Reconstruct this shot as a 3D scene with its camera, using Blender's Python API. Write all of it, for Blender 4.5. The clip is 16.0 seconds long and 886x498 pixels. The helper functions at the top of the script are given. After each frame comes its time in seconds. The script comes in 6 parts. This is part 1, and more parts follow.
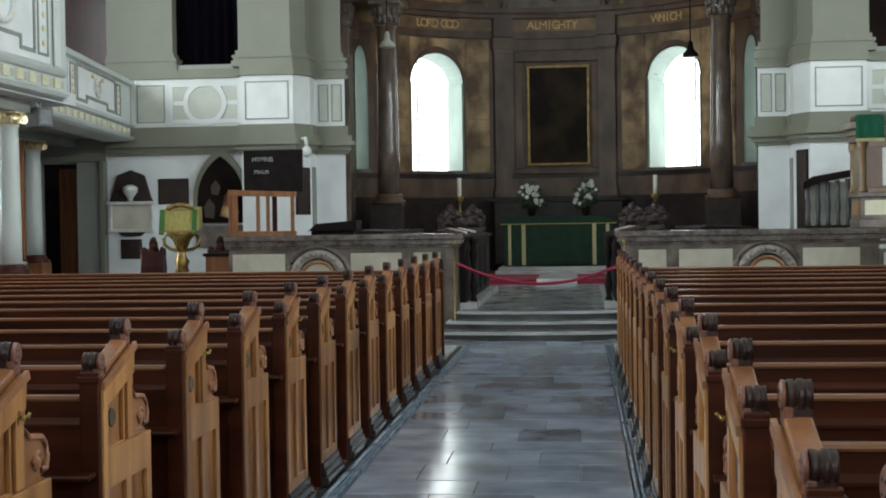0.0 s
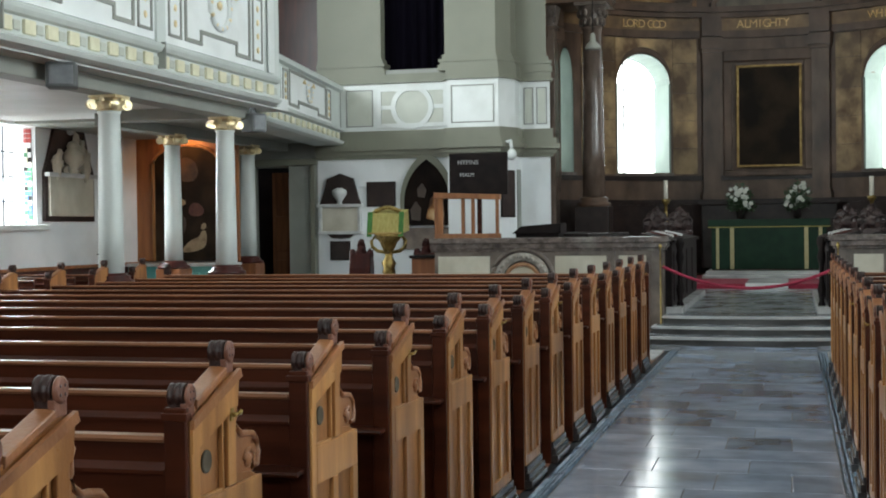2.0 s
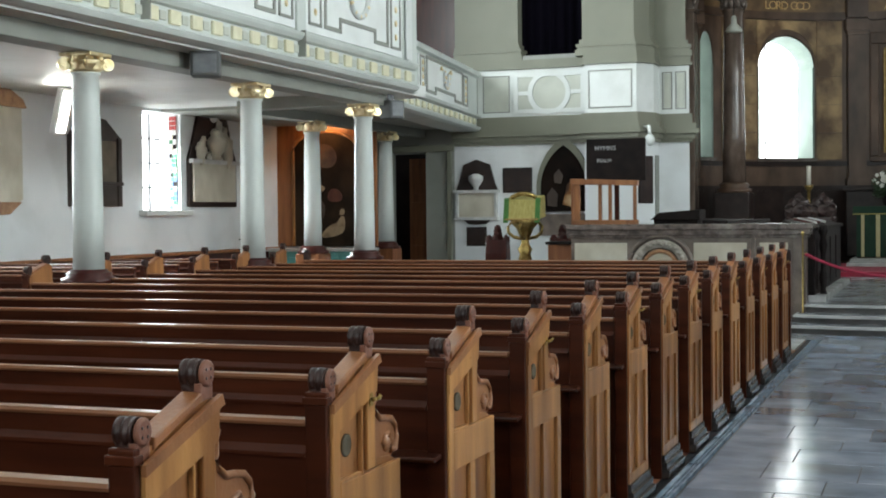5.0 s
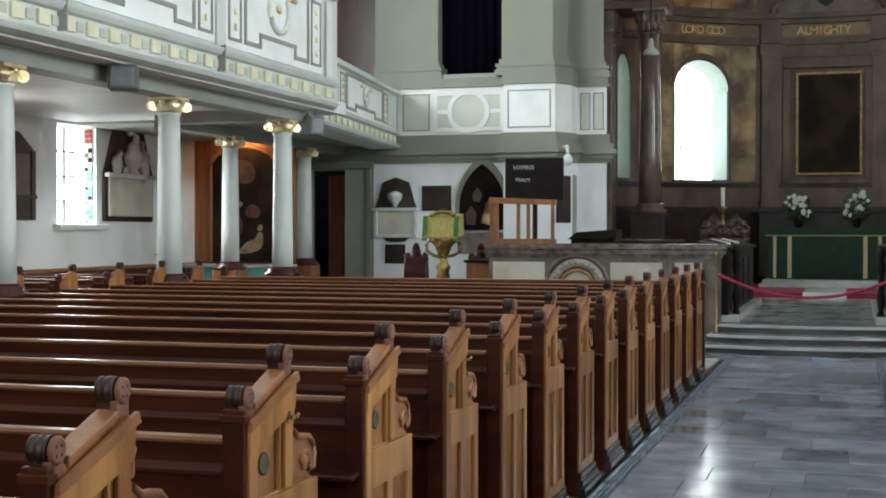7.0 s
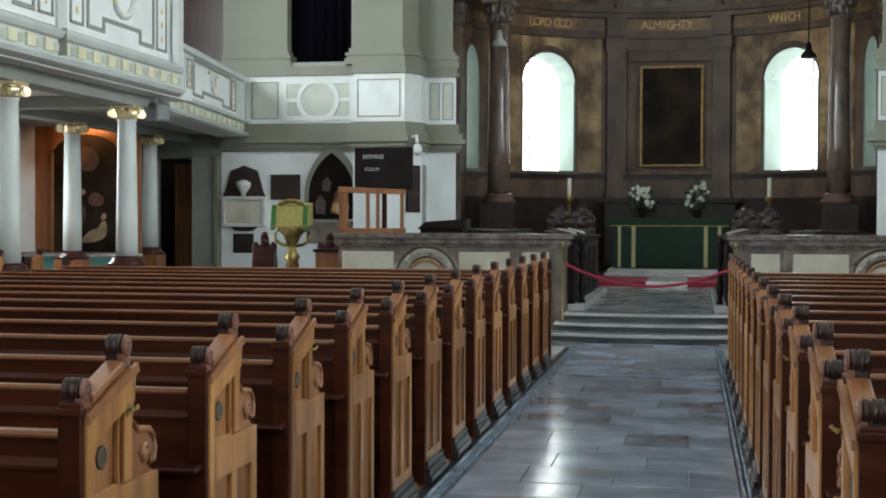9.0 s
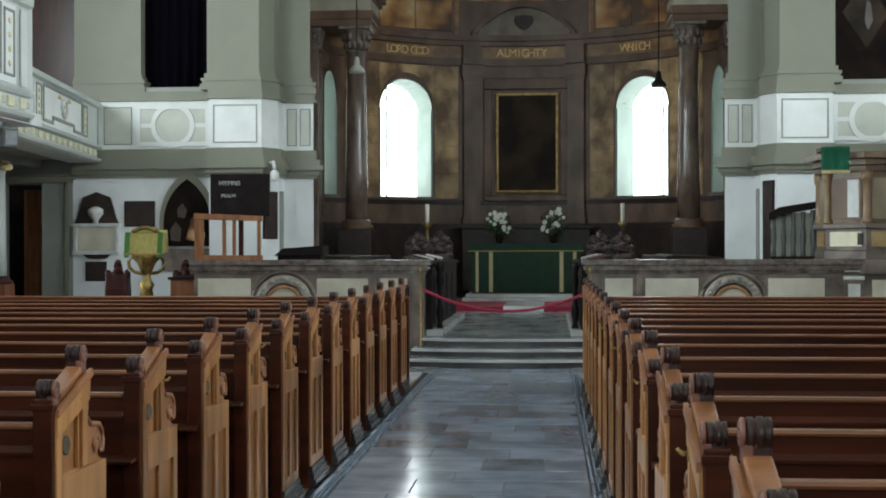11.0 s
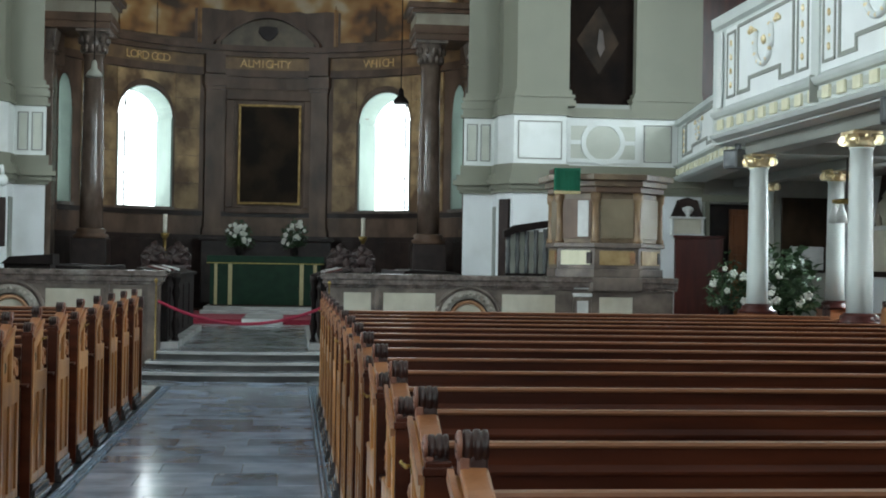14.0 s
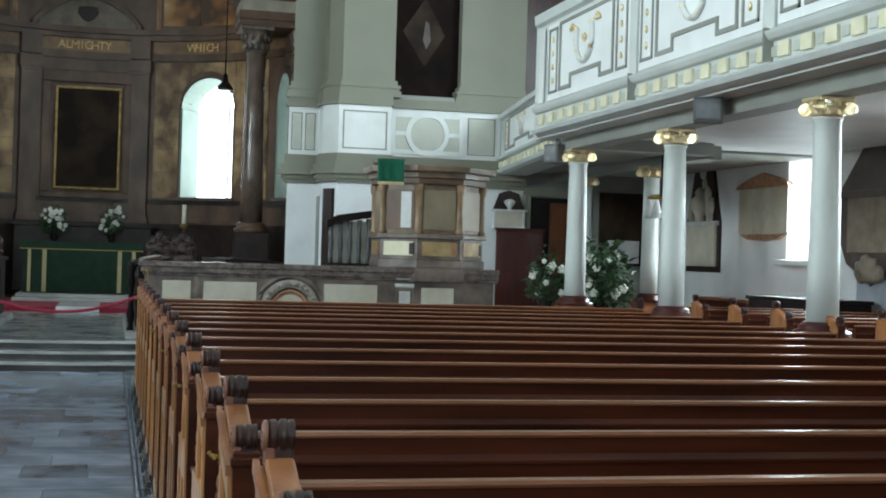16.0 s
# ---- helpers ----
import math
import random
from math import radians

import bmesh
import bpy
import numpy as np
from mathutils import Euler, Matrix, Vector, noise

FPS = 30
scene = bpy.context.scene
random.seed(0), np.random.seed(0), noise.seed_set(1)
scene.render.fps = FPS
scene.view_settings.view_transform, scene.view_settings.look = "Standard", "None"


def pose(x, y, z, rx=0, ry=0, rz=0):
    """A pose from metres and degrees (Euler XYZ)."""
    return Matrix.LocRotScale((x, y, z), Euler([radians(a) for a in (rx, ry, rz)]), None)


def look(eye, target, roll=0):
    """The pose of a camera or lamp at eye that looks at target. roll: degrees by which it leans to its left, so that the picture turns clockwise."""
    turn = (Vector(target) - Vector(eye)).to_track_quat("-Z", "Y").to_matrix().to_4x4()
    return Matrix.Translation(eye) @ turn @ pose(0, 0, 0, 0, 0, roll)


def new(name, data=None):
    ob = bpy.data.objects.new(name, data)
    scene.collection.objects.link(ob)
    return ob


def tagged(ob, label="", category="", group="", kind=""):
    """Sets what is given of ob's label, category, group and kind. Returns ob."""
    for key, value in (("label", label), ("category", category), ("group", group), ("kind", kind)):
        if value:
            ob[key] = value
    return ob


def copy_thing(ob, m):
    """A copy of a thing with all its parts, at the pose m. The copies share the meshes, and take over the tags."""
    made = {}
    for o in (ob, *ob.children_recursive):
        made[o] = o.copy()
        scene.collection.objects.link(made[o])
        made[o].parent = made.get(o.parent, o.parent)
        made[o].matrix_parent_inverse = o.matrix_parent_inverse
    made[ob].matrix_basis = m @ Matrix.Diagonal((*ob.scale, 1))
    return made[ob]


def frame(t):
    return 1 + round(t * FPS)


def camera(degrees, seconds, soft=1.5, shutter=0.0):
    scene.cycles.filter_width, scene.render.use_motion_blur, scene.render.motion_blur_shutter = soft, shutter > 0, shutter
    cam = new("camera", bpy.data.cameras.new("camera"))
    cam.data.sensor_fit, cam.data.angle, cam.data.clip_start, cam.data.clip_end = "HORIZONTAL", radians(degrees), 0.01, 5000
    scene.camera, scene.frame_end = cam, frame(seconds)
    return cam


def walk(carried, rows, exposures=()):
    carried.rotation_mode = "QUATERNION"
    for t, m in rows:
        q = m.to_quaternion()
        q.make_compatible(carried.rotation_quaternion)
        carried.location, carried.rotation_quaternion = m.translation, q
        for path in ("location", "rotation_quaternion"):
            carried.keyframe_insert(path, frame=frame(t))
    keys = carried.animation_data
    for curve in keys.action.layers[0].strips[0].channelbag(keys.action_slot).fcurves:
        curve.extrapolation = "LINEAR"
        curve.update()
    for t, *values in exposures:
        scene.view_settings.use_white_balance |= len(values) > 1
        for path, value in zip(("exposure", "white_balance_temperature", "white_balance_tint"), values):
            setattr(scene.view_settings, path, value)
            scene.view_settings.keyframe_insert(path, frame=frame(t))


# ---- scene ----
cam = camera(36.44, 16.0, soft=1.9)
# seconds, x, y, z, yaw, pitch, lean
ROWS = [
    (0, -0.011, -0.033, 1.454, 5.87, -1.13, -0.83), (0.5, -0.01, -0.021, 1.453, 7.65, -1.01, -0.86),
    (1, -0.009, -0.009, 1.453, 10.19, -1.14, -0.99), (1.5, -0.013, -0.01, 1.453, 12.74, -0.94, -0.35),
    (2, -0.016, -0.006, 1.453, 14.56, -0.9, -0.71), (2.5, -0.019, -0.006, 1.453, 16.15, -1.24, -0.67),
    (3, -0.018, -0.003, 1.451, 17.85, -1.04, -0.83), (3.5, -0.018, 0, 1.453, 19.34, -1.27, -1),
    (3.7, -0.02, 0, 1.454, 19.64, -1.52, -0.97), (4.75, -0.021, -0.008, 1.457, 20.35, -1.5, -0.6),
    (5.8, -0.023, -0.016, 1.46, 19.68, -1.31, -0.21), (6, -0.024, -0.018, 1.457, 19.08, -1.43, -0.17),
    (6.5, -0.023, -0.019, 1.458, 18.07, -1.14, -0.04), (7, -0.023, -0.02, 1.461, 16.87, -0.72, 0.03),
    (7.5, -0.02, -0.017, 1.459, 14.96, -0.76, 0.23), (8, -0.02, -0.014, 1.456, 13.74, -1.12, 0.29),
    (8.5, -0.016, -0.007, 1.457, 12.24, -0.88, 0.03), (9, -0.014, 0.003, 1.458, 10.51, -1.15, 0.2),
    (9.2, -0.01, 0.003, 1.458, 9.9, -1.17, 0.11), (10.2, 0, 0.003, 1.462, 6.72, -0.6, -0.03),
    (11.3, 0.01, 0.002, 1.466, 3.34, 0.01, -0.16), (11.5, 0.014, 0.001, 1.465, 2.37, -0.04, -0.13),
    (12, 0.013, 0.002, 1.466, 0.36, 0.13, 0.61), (12.5, 0.019, 0.004, 1.466, -1.36, 0.06, 0.66),
    (13, 0.031, 0.01, 1.467, -3.43, 0.55, 0.78), (13.5, 0.038, 0.017, 1.463, -5.32, 0.46, 0.96),
    (14, 0.039, 0.023, 1.463, -6.42, 0.6, 0.93), (14.5, 0.045, 0.026, 1.46, -7.78, 0.37, 1.01),
    (15, 0.048, 0.028, 1.463, -9.14, 0.54, 1.37), (15.5, 0.058, 0.029, 1.464, -11.2, 0.7, 1.87),
    (16, 0.068, 0.028, 1.462, -13.87, 0.35, 1.72),
]
walk(cam, [(t, pose(x, y, z, 90 + pitch, -lean, yaw)) for t, x, y, z, yaw, pitch, lean in ROWS],
     exposures=[(0.0, 0.0, 6500, 12), (3.5, 0.29, 6550, 12), (9.0, 0.14, 6500, 11), (12.5, 0.03, 6350, 10), (16.0, 0.16, 6150, 8)])

# ---- world and light ----
AX = -0.56            # axis of the church
DY = {-1: -0.09, 1: 0.16}   # the bays of the two aisles stand a little apart
world = bpy.data.worlds.new("sky")
scene.world = world
world.use_nodes = True
wn = world.node_tree
sky = wn.nodes.new("ShaderNodeTexSky")
sky.sky_type, sky.sun_disc, sky.sun_elevation, sky.sun_rotation = "NISHITA", False, radians(40), radians(200)
wn.links.new(sky.outputs[0], wn.nodes["Background"].inputs[0])
wn.nodes["Background"].inputs[1].default_value = 0.12


def area(name, m, sx, sy, watts, colour=(1, 1, 1), spread=math.pi):
    la = bpy.data.lights.new(name, "AREA")
    la.shape, la.size, la.size_y, la.energy, la.color = "RECTANGLE", sx, sy, watts, colour
    la.spread = spread
    ob = new(name, la)
    ob.matrix_world = m
    return ob


DAY = (0.84, 0.975, 1.0)
for y in (1.5, 6.5, 11.5, 16.5):
    area("window_light", look((AX - 10.0, y, 6.0), (AX - 3.0, y, 3.5)), 1.9, 3.2, 520, DAY)
    area("window_light", look((AX + 10.0, y, 6.0), (AX + 3.0, y, 3.5)), 1.9, 3.2, 430, DAY)
# fill lamp added behind the camera; the west wall has no window
area("window_light", look((AX - 0.5, -7.7, 5.2), (AX - 0.5, 10, 1.8)), 4.0, 4.5, 360, DAY)
for s in (-1, 1):
    for y in (7.2, 11.4, 17.2):
        area("window_light", look((AX + s * 10.46, y + DY[s], 2.3), (AX + s * 7.6, y - 0.8, 0.0)), 0.9, 1.2, 140 if s < 0 else 190, DAY, radians(125))
    area("window_light", look((AX + s * 3.2, 29.98, 3.8), (AX + s * 0.2, 22, 2.0)), 1.1, 2.3, 24, DAY)


# ---- materials ----
def mat(name, c1, c2, rough=0.5, scale=(3, 3, 3), bump=0.1, metal=0.0, fine=60.0, rough2=None, spread=0.0, coat=0.0, dirt=None, sharp=(0.3, 0.7), spec=0.5):
    m = bpy.data.materials.new(name)
    m.use_nodes = True
    t = m.node_tree
    bs = t.nodes["Principled BSDF"]
    geo = t.nodes.new("ShaderNodeNewGeometry")
    mp = t.nodes.new("ShaderNodeMapping")
    mp.inputs["Scale"].default_value = scale
    t.links.new(geo.outputs["Position"], mp.inputs["Vector"])
    n1 = t.nodes.new("ShaderNodeTexNoise")
    n1.inputs["Scale"].default_value, n1.inputs["Detail"].default_value = 1.0, 7.0
    t.links.new(mp.outputs[0], n1.inputs["Vector"])
    ramp = t.nodes.new("ShaderNodeValToRGB")
    ramp.color_ramp.elements[0].position, ramp.color_ramp.elements[1].position = sharp
    ramp.color_ramp.elements[0].color, ramp.color_ramp.elements[1].color = (*c1, 1), (*c2, 1)
    t.links.new(n1.outputs[0], ramp.inputs[0])
    col = ramp.outputs[0]
    n2 = t.nodes.new("ShaderNodeTexNoise")
    n2.inputs["Scale"].default_value, n2.inputs["Detail"].default_value = fine, 4.0
    t.links.new(geo.outputs["Position"], n2.inputs["Vector"])
    if spread:
        oi = t.nodes.new("ShaderNodeObjectInfo")
        mr = t.nodes.new("ShaderNodeMapRange")
        mr.inputs["To Min"].default_value, mr.inputs["To Max"].default_value = 1 - spread, 1 + spread
        t.links.new(oi.outputs["Random"], mr.inputs["Value"])
        hs = t.nodes.new("ShaderNodeHueSaturation")
        t.links.new(mr.outputs[0], hs.inputs["Value"])
        t.links.new(col, hs.inputs["Color"])
        col = hs.outputs[0]
    if dirt:
        n3 = t.nodes.new("ShaderNodeTexNoise")
        n3.inputs["Scale"].default_value, n3.inputs["Detail"].default_value = 1.7, 9.0
        t.links.new(geo.outputs["Position"], n3.inputs["Vector"])
        r3 = t.nodes.new("ShaderNodeValToRGB")
        r3.color_ramp.elements[0].position, r3.color_ramp.elements[1].position = 0.5, 0.72
        t.links.new(n3.outputs[0], r3.inputs[0])
        mx = t.nodes.new("ShaderNodeMixRGB")
        mx.inputs[2].default_value = (*dirt, 1)
        mm = t.nodes.new("ShaderNodeMath")
        mm.operation = "MULTIPLY"
        mm.inputs[1].default_value = 0.6
        t.links.new(r3.outputs[0], mm.inputs[0])
        t.links.new(mm.outputs[0], mx.inputs[0])
        t.links.new(col, mx.inputs[1])
        col = mx.outputs[0]
    t.links.new(col, bs.inputs["Base Color"])
    rr = t.nodes.new("ShaderNodeMapRange")
    rr.inputs["To Min"].default_value, rr.inputs["To Max"].default_value = rough, rough2 if rough2 is not None else min(1, rough + 0.12)
    t.links.new(n2.outputs[0], rr.inputs["Value"])
    t.links.new(rr.outputs[0], bs.inputs["Roughness"])
    bs.inputs["Metallic"].default_value = metal
    bs.inputs["Specular IOR Level"].default_value = spec
    bs.inputs["Coat Weight"].default_value = coat
    if bump:
        bp = t.nodes.new("ShaderNodeBump")
        bp.inputs["Strength"].default_value, bp.inputs["Distance"].default_value = bump, 0.01
        t.links.new(n2.outputs[0], bp.inputs["Height"])
        t.links.new(bp.outputs[0], bs.inputs["Normal"])
    return m


def glow(name, colour, strength):
    m = bpy.data.materials.new(name)
    m.use_nodes = True
    t = m.node_tree
    t.nodes.remove(t.nodes["Principled BSDF"])
    e = t.nodes.new("ShaderNodeEmission")
    e.inputs[0].default_value, e.inputs[1].default_value = (*colour, 1), strength
    t.links.new(e.outputs[0], t.nodes["Material Output"].inputs[0])
    return m


OAK = mat("honey_oak", (0.235, 0.092, 0.027), (0.54, 0.262, 0.088), 0.24, (14, 14, 1.6), 0.06, fine=90, spread=0.18, dirt=(0.12, 0.045, 0.014))
OAKRED = mat("red_oak", (0.20, 0.075, 0.03), (0.36, 0.15, 0.06), 0.28, (10, 10, 3), 0.1, fine=90, spread=0.1)
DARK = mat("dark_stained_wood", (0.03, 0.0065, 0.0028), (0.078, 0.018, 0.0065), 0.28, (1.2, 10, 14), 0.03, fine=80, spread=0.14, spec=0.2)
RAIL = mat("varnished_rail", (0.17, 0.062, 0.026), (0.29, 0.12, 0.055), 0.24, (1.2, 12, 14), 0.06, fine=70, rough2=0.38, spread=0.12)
KNOB = mat("blackened_roll", (0.016, 0.006, 0.005), (0.045, 0.018, 0.013), 0.28, (20, 20, 20), 0.2, fine=120, spec=0.4)
EBONY = mat("black_wood", (0.006, 0.004, 0.004), (0.016, 0.010, 0.009), 0.5, (6, 6, 6), 0.1, spec=0.15)
PLINTH = mat("worn_dark_plinth", (0.018, 0.014, 0.013), (0.05, 0.042, 0.04), 0.1, (5, 5, 9), 0.08, fine=50, rough2=0.3, dirt=(0.10, 0.10, 0.105), spec=0.6)
# the blue sheen of reflected daylight is mixed into the slab colour
FLOORM = mat("polished_slab", (0.19, 0.225, 0.295), (0.38, 0.44, 0.55), 0.07, (2.6, 3.0, 3), 0.02, fine=7, rough2=0.24, spread=0.34, dirt=(0.16, 0.163, 0.172))
JOINT = mat("dark_joint", (0.02, 0.018, 0.018), (0.05, 0.045, 0.042), 0.5, (5, 5, 5), 0.1)
STONE = mat("grey_green_paint", (0.175, 0.173, 0.130), (0.21, 0.207, 0.158), 0.5, (0.5, 0.5, 0.3), 0.05, fine=40, dirt=(0.165, 0.163, 0.123))
COLUMN = mat("pale_blue_grey_paint", (0.52, 0.55, 0.52), (0.62, 0.65, 0.62), 0.4, (2, 2, 1), 0.05, fine=40)
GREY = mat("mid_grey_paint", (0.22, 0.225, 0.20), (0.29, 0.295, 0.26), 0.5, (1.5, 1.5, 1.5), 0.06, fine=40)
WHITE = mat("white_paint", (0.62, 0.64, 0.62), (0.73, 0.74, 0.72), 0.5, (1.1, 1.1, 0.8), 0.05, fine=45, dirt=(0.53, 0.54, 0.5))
PLASTER = mat("white_plaster", (0.70, 0.72, 0.73), (0.80, 0.81, 0.81), 0.7, (0.8, 0.8, 0.8), 0.15, fine=30, dirt=(0.6, 0.61, 0.6))
CREAM = mat("cream_paint", (0.62, 0.58, 0.40), (0.74, 0.70, 0.52), 0.45, (8, 8, 8), 0.1)
GILT = mat("gilt", (0.70, 0.53, 0.26), (0.95, 0.84, 0.58), 0.25, (12, 12, 12), 0.3, metal=0.75, fine=70)
OLDGILT = mat("dull_gilt", (0.24, 0.145, 0.045), (0.50, 0.33, 0.12), 0.38, (12, 12, 12), 0.3, metal=0.5, fine=70)
LETTERGILT = mat("frieze_gilding", (0.62, 0.36, 0.12), (0.85, 0.58, 0.26), 0.35, (12, 12, 12), 0.2, metal=0.2)
BLACKPAINT = mat("blackened_canvas", (0.005, 0.004, 0.004), (0.018, 0.011, 0.008), 0.7, (2, 2, 2), 0.1, spec=0.06)
BRASS = mat("brass", (0.20, 0.13, 0.04), (0.48, 0.35, 0.13), 0.34, (14, 14, 14), 0.2, metal=1.0)
BROWNMARBLE = mat("brown_marble", (0.064, 0.035, 0.021), (0.175, 0.103, 0.066), 0.4, (2.5, 2.5, 1.2), 0.08, fine=30, dirt=(0.05, 0.028, 0.018), spec=0.45)
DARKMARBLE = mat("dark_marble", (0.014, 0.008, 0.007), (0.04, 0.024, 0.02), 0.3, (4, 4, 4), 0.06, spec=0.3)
PINKMARBLE = mat("grey_brown_marble", (0.085, 0.066, 0.055), (0.23, 0.18, 0.15), 0.26, (5, 5, 5), 0.1, fine=40, dirt=(0.06, 0.046, 0.039))
COPING = mat("veined_coping_marble", (0.06, 0.045, 0.04), (0.20, 0.155, 0.135), 0.2, (9, 9, 12), 0.15, fine=35, dirt=(0.33, 0.30, 0.27))
CREAMMARBLE = mat("cream_marble", (0.46, 0.42, 0.33), (0.62, 0.58, 0.48), 0.32, (3.5, 3.5, 2.5), 0.06, dirt=(0.38, 0.32, 0.22))
YELLOWMARBLE = mat("yellow_marble", (0.26, 0.16, 0.06), (0.46, 0.33, 0.16), 0.32, (7, 7, 7), 0.06, dirt=(0.22, 0.12, 0.06))
GREYMARBLE = mat("white_grey_marble", (0.45, 0.45, 0.44), (0.68, 0.68, 0.66), 0.35, (4, 4, 4), 0.1, fine=50)
ROUNDEL = mat("red_brown_marble", (0.22, 0.10, 0.05), (0.42, 0.23, 0.12), 0.35, (10, 10, 10), 0.1)
FRIEZE = mat("frieze_ground", (0.12, 0.065, 0.03), (0.34, 0.20, 0.09), 0.4, (3, 3, 3), 0.3, fine=90, dirt=(0.10, 0.06, 0.04))
CARVEDDARK = mat("dark_carved_oak", (0.022, 0.012, 0.011), (0.07, 0.042, 0.038), 0.2, (10, 10, 10), 0.15, rough2=0.4)
BROWNBOARD = mat("brown_hatchment_board", (0.035, 0.022, 0.017), (0.085, 0.058, 0.045), 0.45, (3, 3, 3), 0.1, dirt=(0.025, 0.017, 0.014))
TANPANEL = mat("tan_worn_panel", (0.13, 0.10, 0.07), (0.24, 0.19, 0.135), 0.45, (4, 4, 4), 0.1, dirt=(0.10, 0.075, 0.05))
SLATEGREY = mat("blue_grey_slate", (0.22, 0.235, 0.26), (0.31, 0.33, 0.355), 0.4, (3, 3, 3), 0.05)
PALESTONE = mat("pale_beige_stone", (0.30, 0.27, 0.21), (0.42, 0.38, 0.30), 0.5, (3, 3, 3), 0.08, dirt=(0.24, 0.205, 0.155))
UMBER = mat("umber_paint_patch", (0.03, 0.017, 0.009), (0.11, 0.06, 0.025), 0.45, (4, 4, 4), 0.1)
SCARLETPATCH = mat("russet_paint_patch", (0.07, 0.018, 0.010), (0.15, 0.045, 0.022), 0.4, (8, 8, 8), 0.1)
GREENCLOTH = mat("dark_green_cloth", (0.004, 0.026, 0.012), (0.008, 0.042, 0.02), 0.7, (5, 5, 5), 0.3, fine=200)
EMERALD = mat("emerald_cloth", (0.012, 0.16, 0.085), (0.02, 0.23, 0.13), 0.6, (25, 25, 3), 0.3, fine=200)
BANDCLOTH = mat("gold_braid", (0.42, 0.36, 0.18), (0.58, 0.50, 0.28), 0.5, (40, 40, 40), 0.2)
LIME = mat("lime_gold_cloth", (0.34, 0.28, 0.07), (0.48, 0.41, 0.14), 0.6, (30, 30, 10), 0.2, fine=160)
GRASS = mat("green_ribbon", (0.03, 0.12, 0.02), (0.06, 0.19, 0.03), 0.6, (30, 30, 10), 0.2)
REDCARPET = mat("red_carpet", (0.16, 0.008, 0.02), (0.27, 0.015, 0.04), 0.9, (20, 20, 20), 0.5, fine=200)
ROPE = mat("red_rope", (0.22, 0.01, 0.03), (0.36, 0.02, 0.06), 0.7, (40, 40, 40), 0.4, fine=200)
STEPM = mat("worn_step_stone", (0.42, 0.42, 0.42), (0.62, 0.62, 0.61), 0.14, (3, 3, 6), 0.1, fine=30, rough2=0.3, dirt=(0.3, 0.29, 0.28))
CHANCEL = mat("chancel_paving", (0.22, 0.235, 0.255), (0.42, 0.44, 0.465), 0.12, (2.5, 2.5, 2.5), 0.012, fine=8, rough2=0.32, dirt=(0.16, 0.155, 0.15))
NAVY = mat("dark_curtain", (0.005, 0.004, 0.009), (0.013, 0.010, 0.020), 0.9, (12, 12, 0.6), 0.4, spec=0.08)
TEAL = mat("turquoise_paint", (0.10, 0.36, 0.34), (0.18, 0.50, 0.47), 0.35, (5, 5, 5), 0.1)
CANVAS = mat("old_canvas", (0.014, 0.009, 0.006), (0.055, 0.033, 0.019), 0.45, (1.6, 1.6, 1.3), 0.1, fine=140, sharp=(0.4, 0.75), spec=0.1)
FLESH = mat("pale_paint_patch", (0.20, 0.135, 0.075), (0.42, 0.31, 0.19), 0.4, (9, 9, 9), 0.1)
AMBER = mat("amber_paint_patch", (0.20, 0.08, 0.02), (0.42, 0.21, 0.06), 0.3, (5, 5, 5), 0.1)
LEAF = mat("leaf", (0.018, 0.042, 0.014), (0.05, 0.10, 0.035), 0.5, (20, 20, 20), 0.2)
PETAL = mat("white_petal", (0.68, 0.68, 0.60), (0.82, 0.82, 0.76), 0.6, (20, 20, 20), 0.1)
WAX = mat("candle_wax", (0.62, 0.58, 0.48), (0.70, 0.66, 0.57), 0.4, (6, 6, 6), 0.05)
STEEL = mat("grey_metal", (0.10, 0.105, 0.11), (0.18, 0.185, 0.19), 0.4, (8, 8, 8), 0.1, metal=0.4)
SPEAKER = mat("grey_plastic", (0.09, 0.092, 0.092), (0.13, 0.132, 0.132), 0.6, (8, 8, 8), 0.1, spec=0.2)
MAROON = mat("maroon_wood", (0.035, 0.007, 0.006), (0.075, 0.016, 0.011), 0.25, (10, 10, 1.5), 0.1, spec=0.35)
DOORWOOD = mat("door_wood", (0.17, 0.055, 0.02), (0.30, 0.11, 0.04), 0.35, (12, 12, 1.2), 0.1)
REVEAL = mat("pale_green_plaster", (0.23, 0.30, 0.262), (0.29, 0.365, 0.32), 0.7, (2, 2, 2), 0.1)
DRUM = mat("brown_pulpit_marble", (0.10, 0.066, 0.04), (0.215, 0.15, 0.09), 0.26, (6, 6, 6), 0.08, dirt=(0.065, 0.042, 0.028))
# brown wood with the picture lamp's orange glow put into its colour
LAMPLITWOOD = mat("lamplit_brown_wood", (0.21, 0.07, 0.02), (0.36, 0.135, 0.04), 0.3, (12, 12, 1.5), 0.1)
DRUMPANEL = mat("tan_brown_panel", (0.19, 0.15, 0.095), (0.28, 0.225, 0.15), 0.3, (3, 3, 3), 0.05, dirt=(0.15, 0.115, 0.07))
CORNER = mat("tawny_marble", (0.16, 0.095, 0.05), (0.31, 0.205, 0.115), 0.3, (9, 9, 4), 0.06)
OAKPANEL = mat("oak_panel_field", (0.19, 0.07, 0.022), (0.40, 0.175, 0.06), 0.28, (16, 16, 1.4), 0.06, fine=90, spread=0.12, dirt=(0.11, 0.04, 0.014))
PANELGREY = mat("pale_grey_field", (0.44, 0.45, 0.39), (0.53, 0.54, 0.47), 0.5, (2, 2, 2), 0.05, dirt=(0.38, 0.385, 0.33))
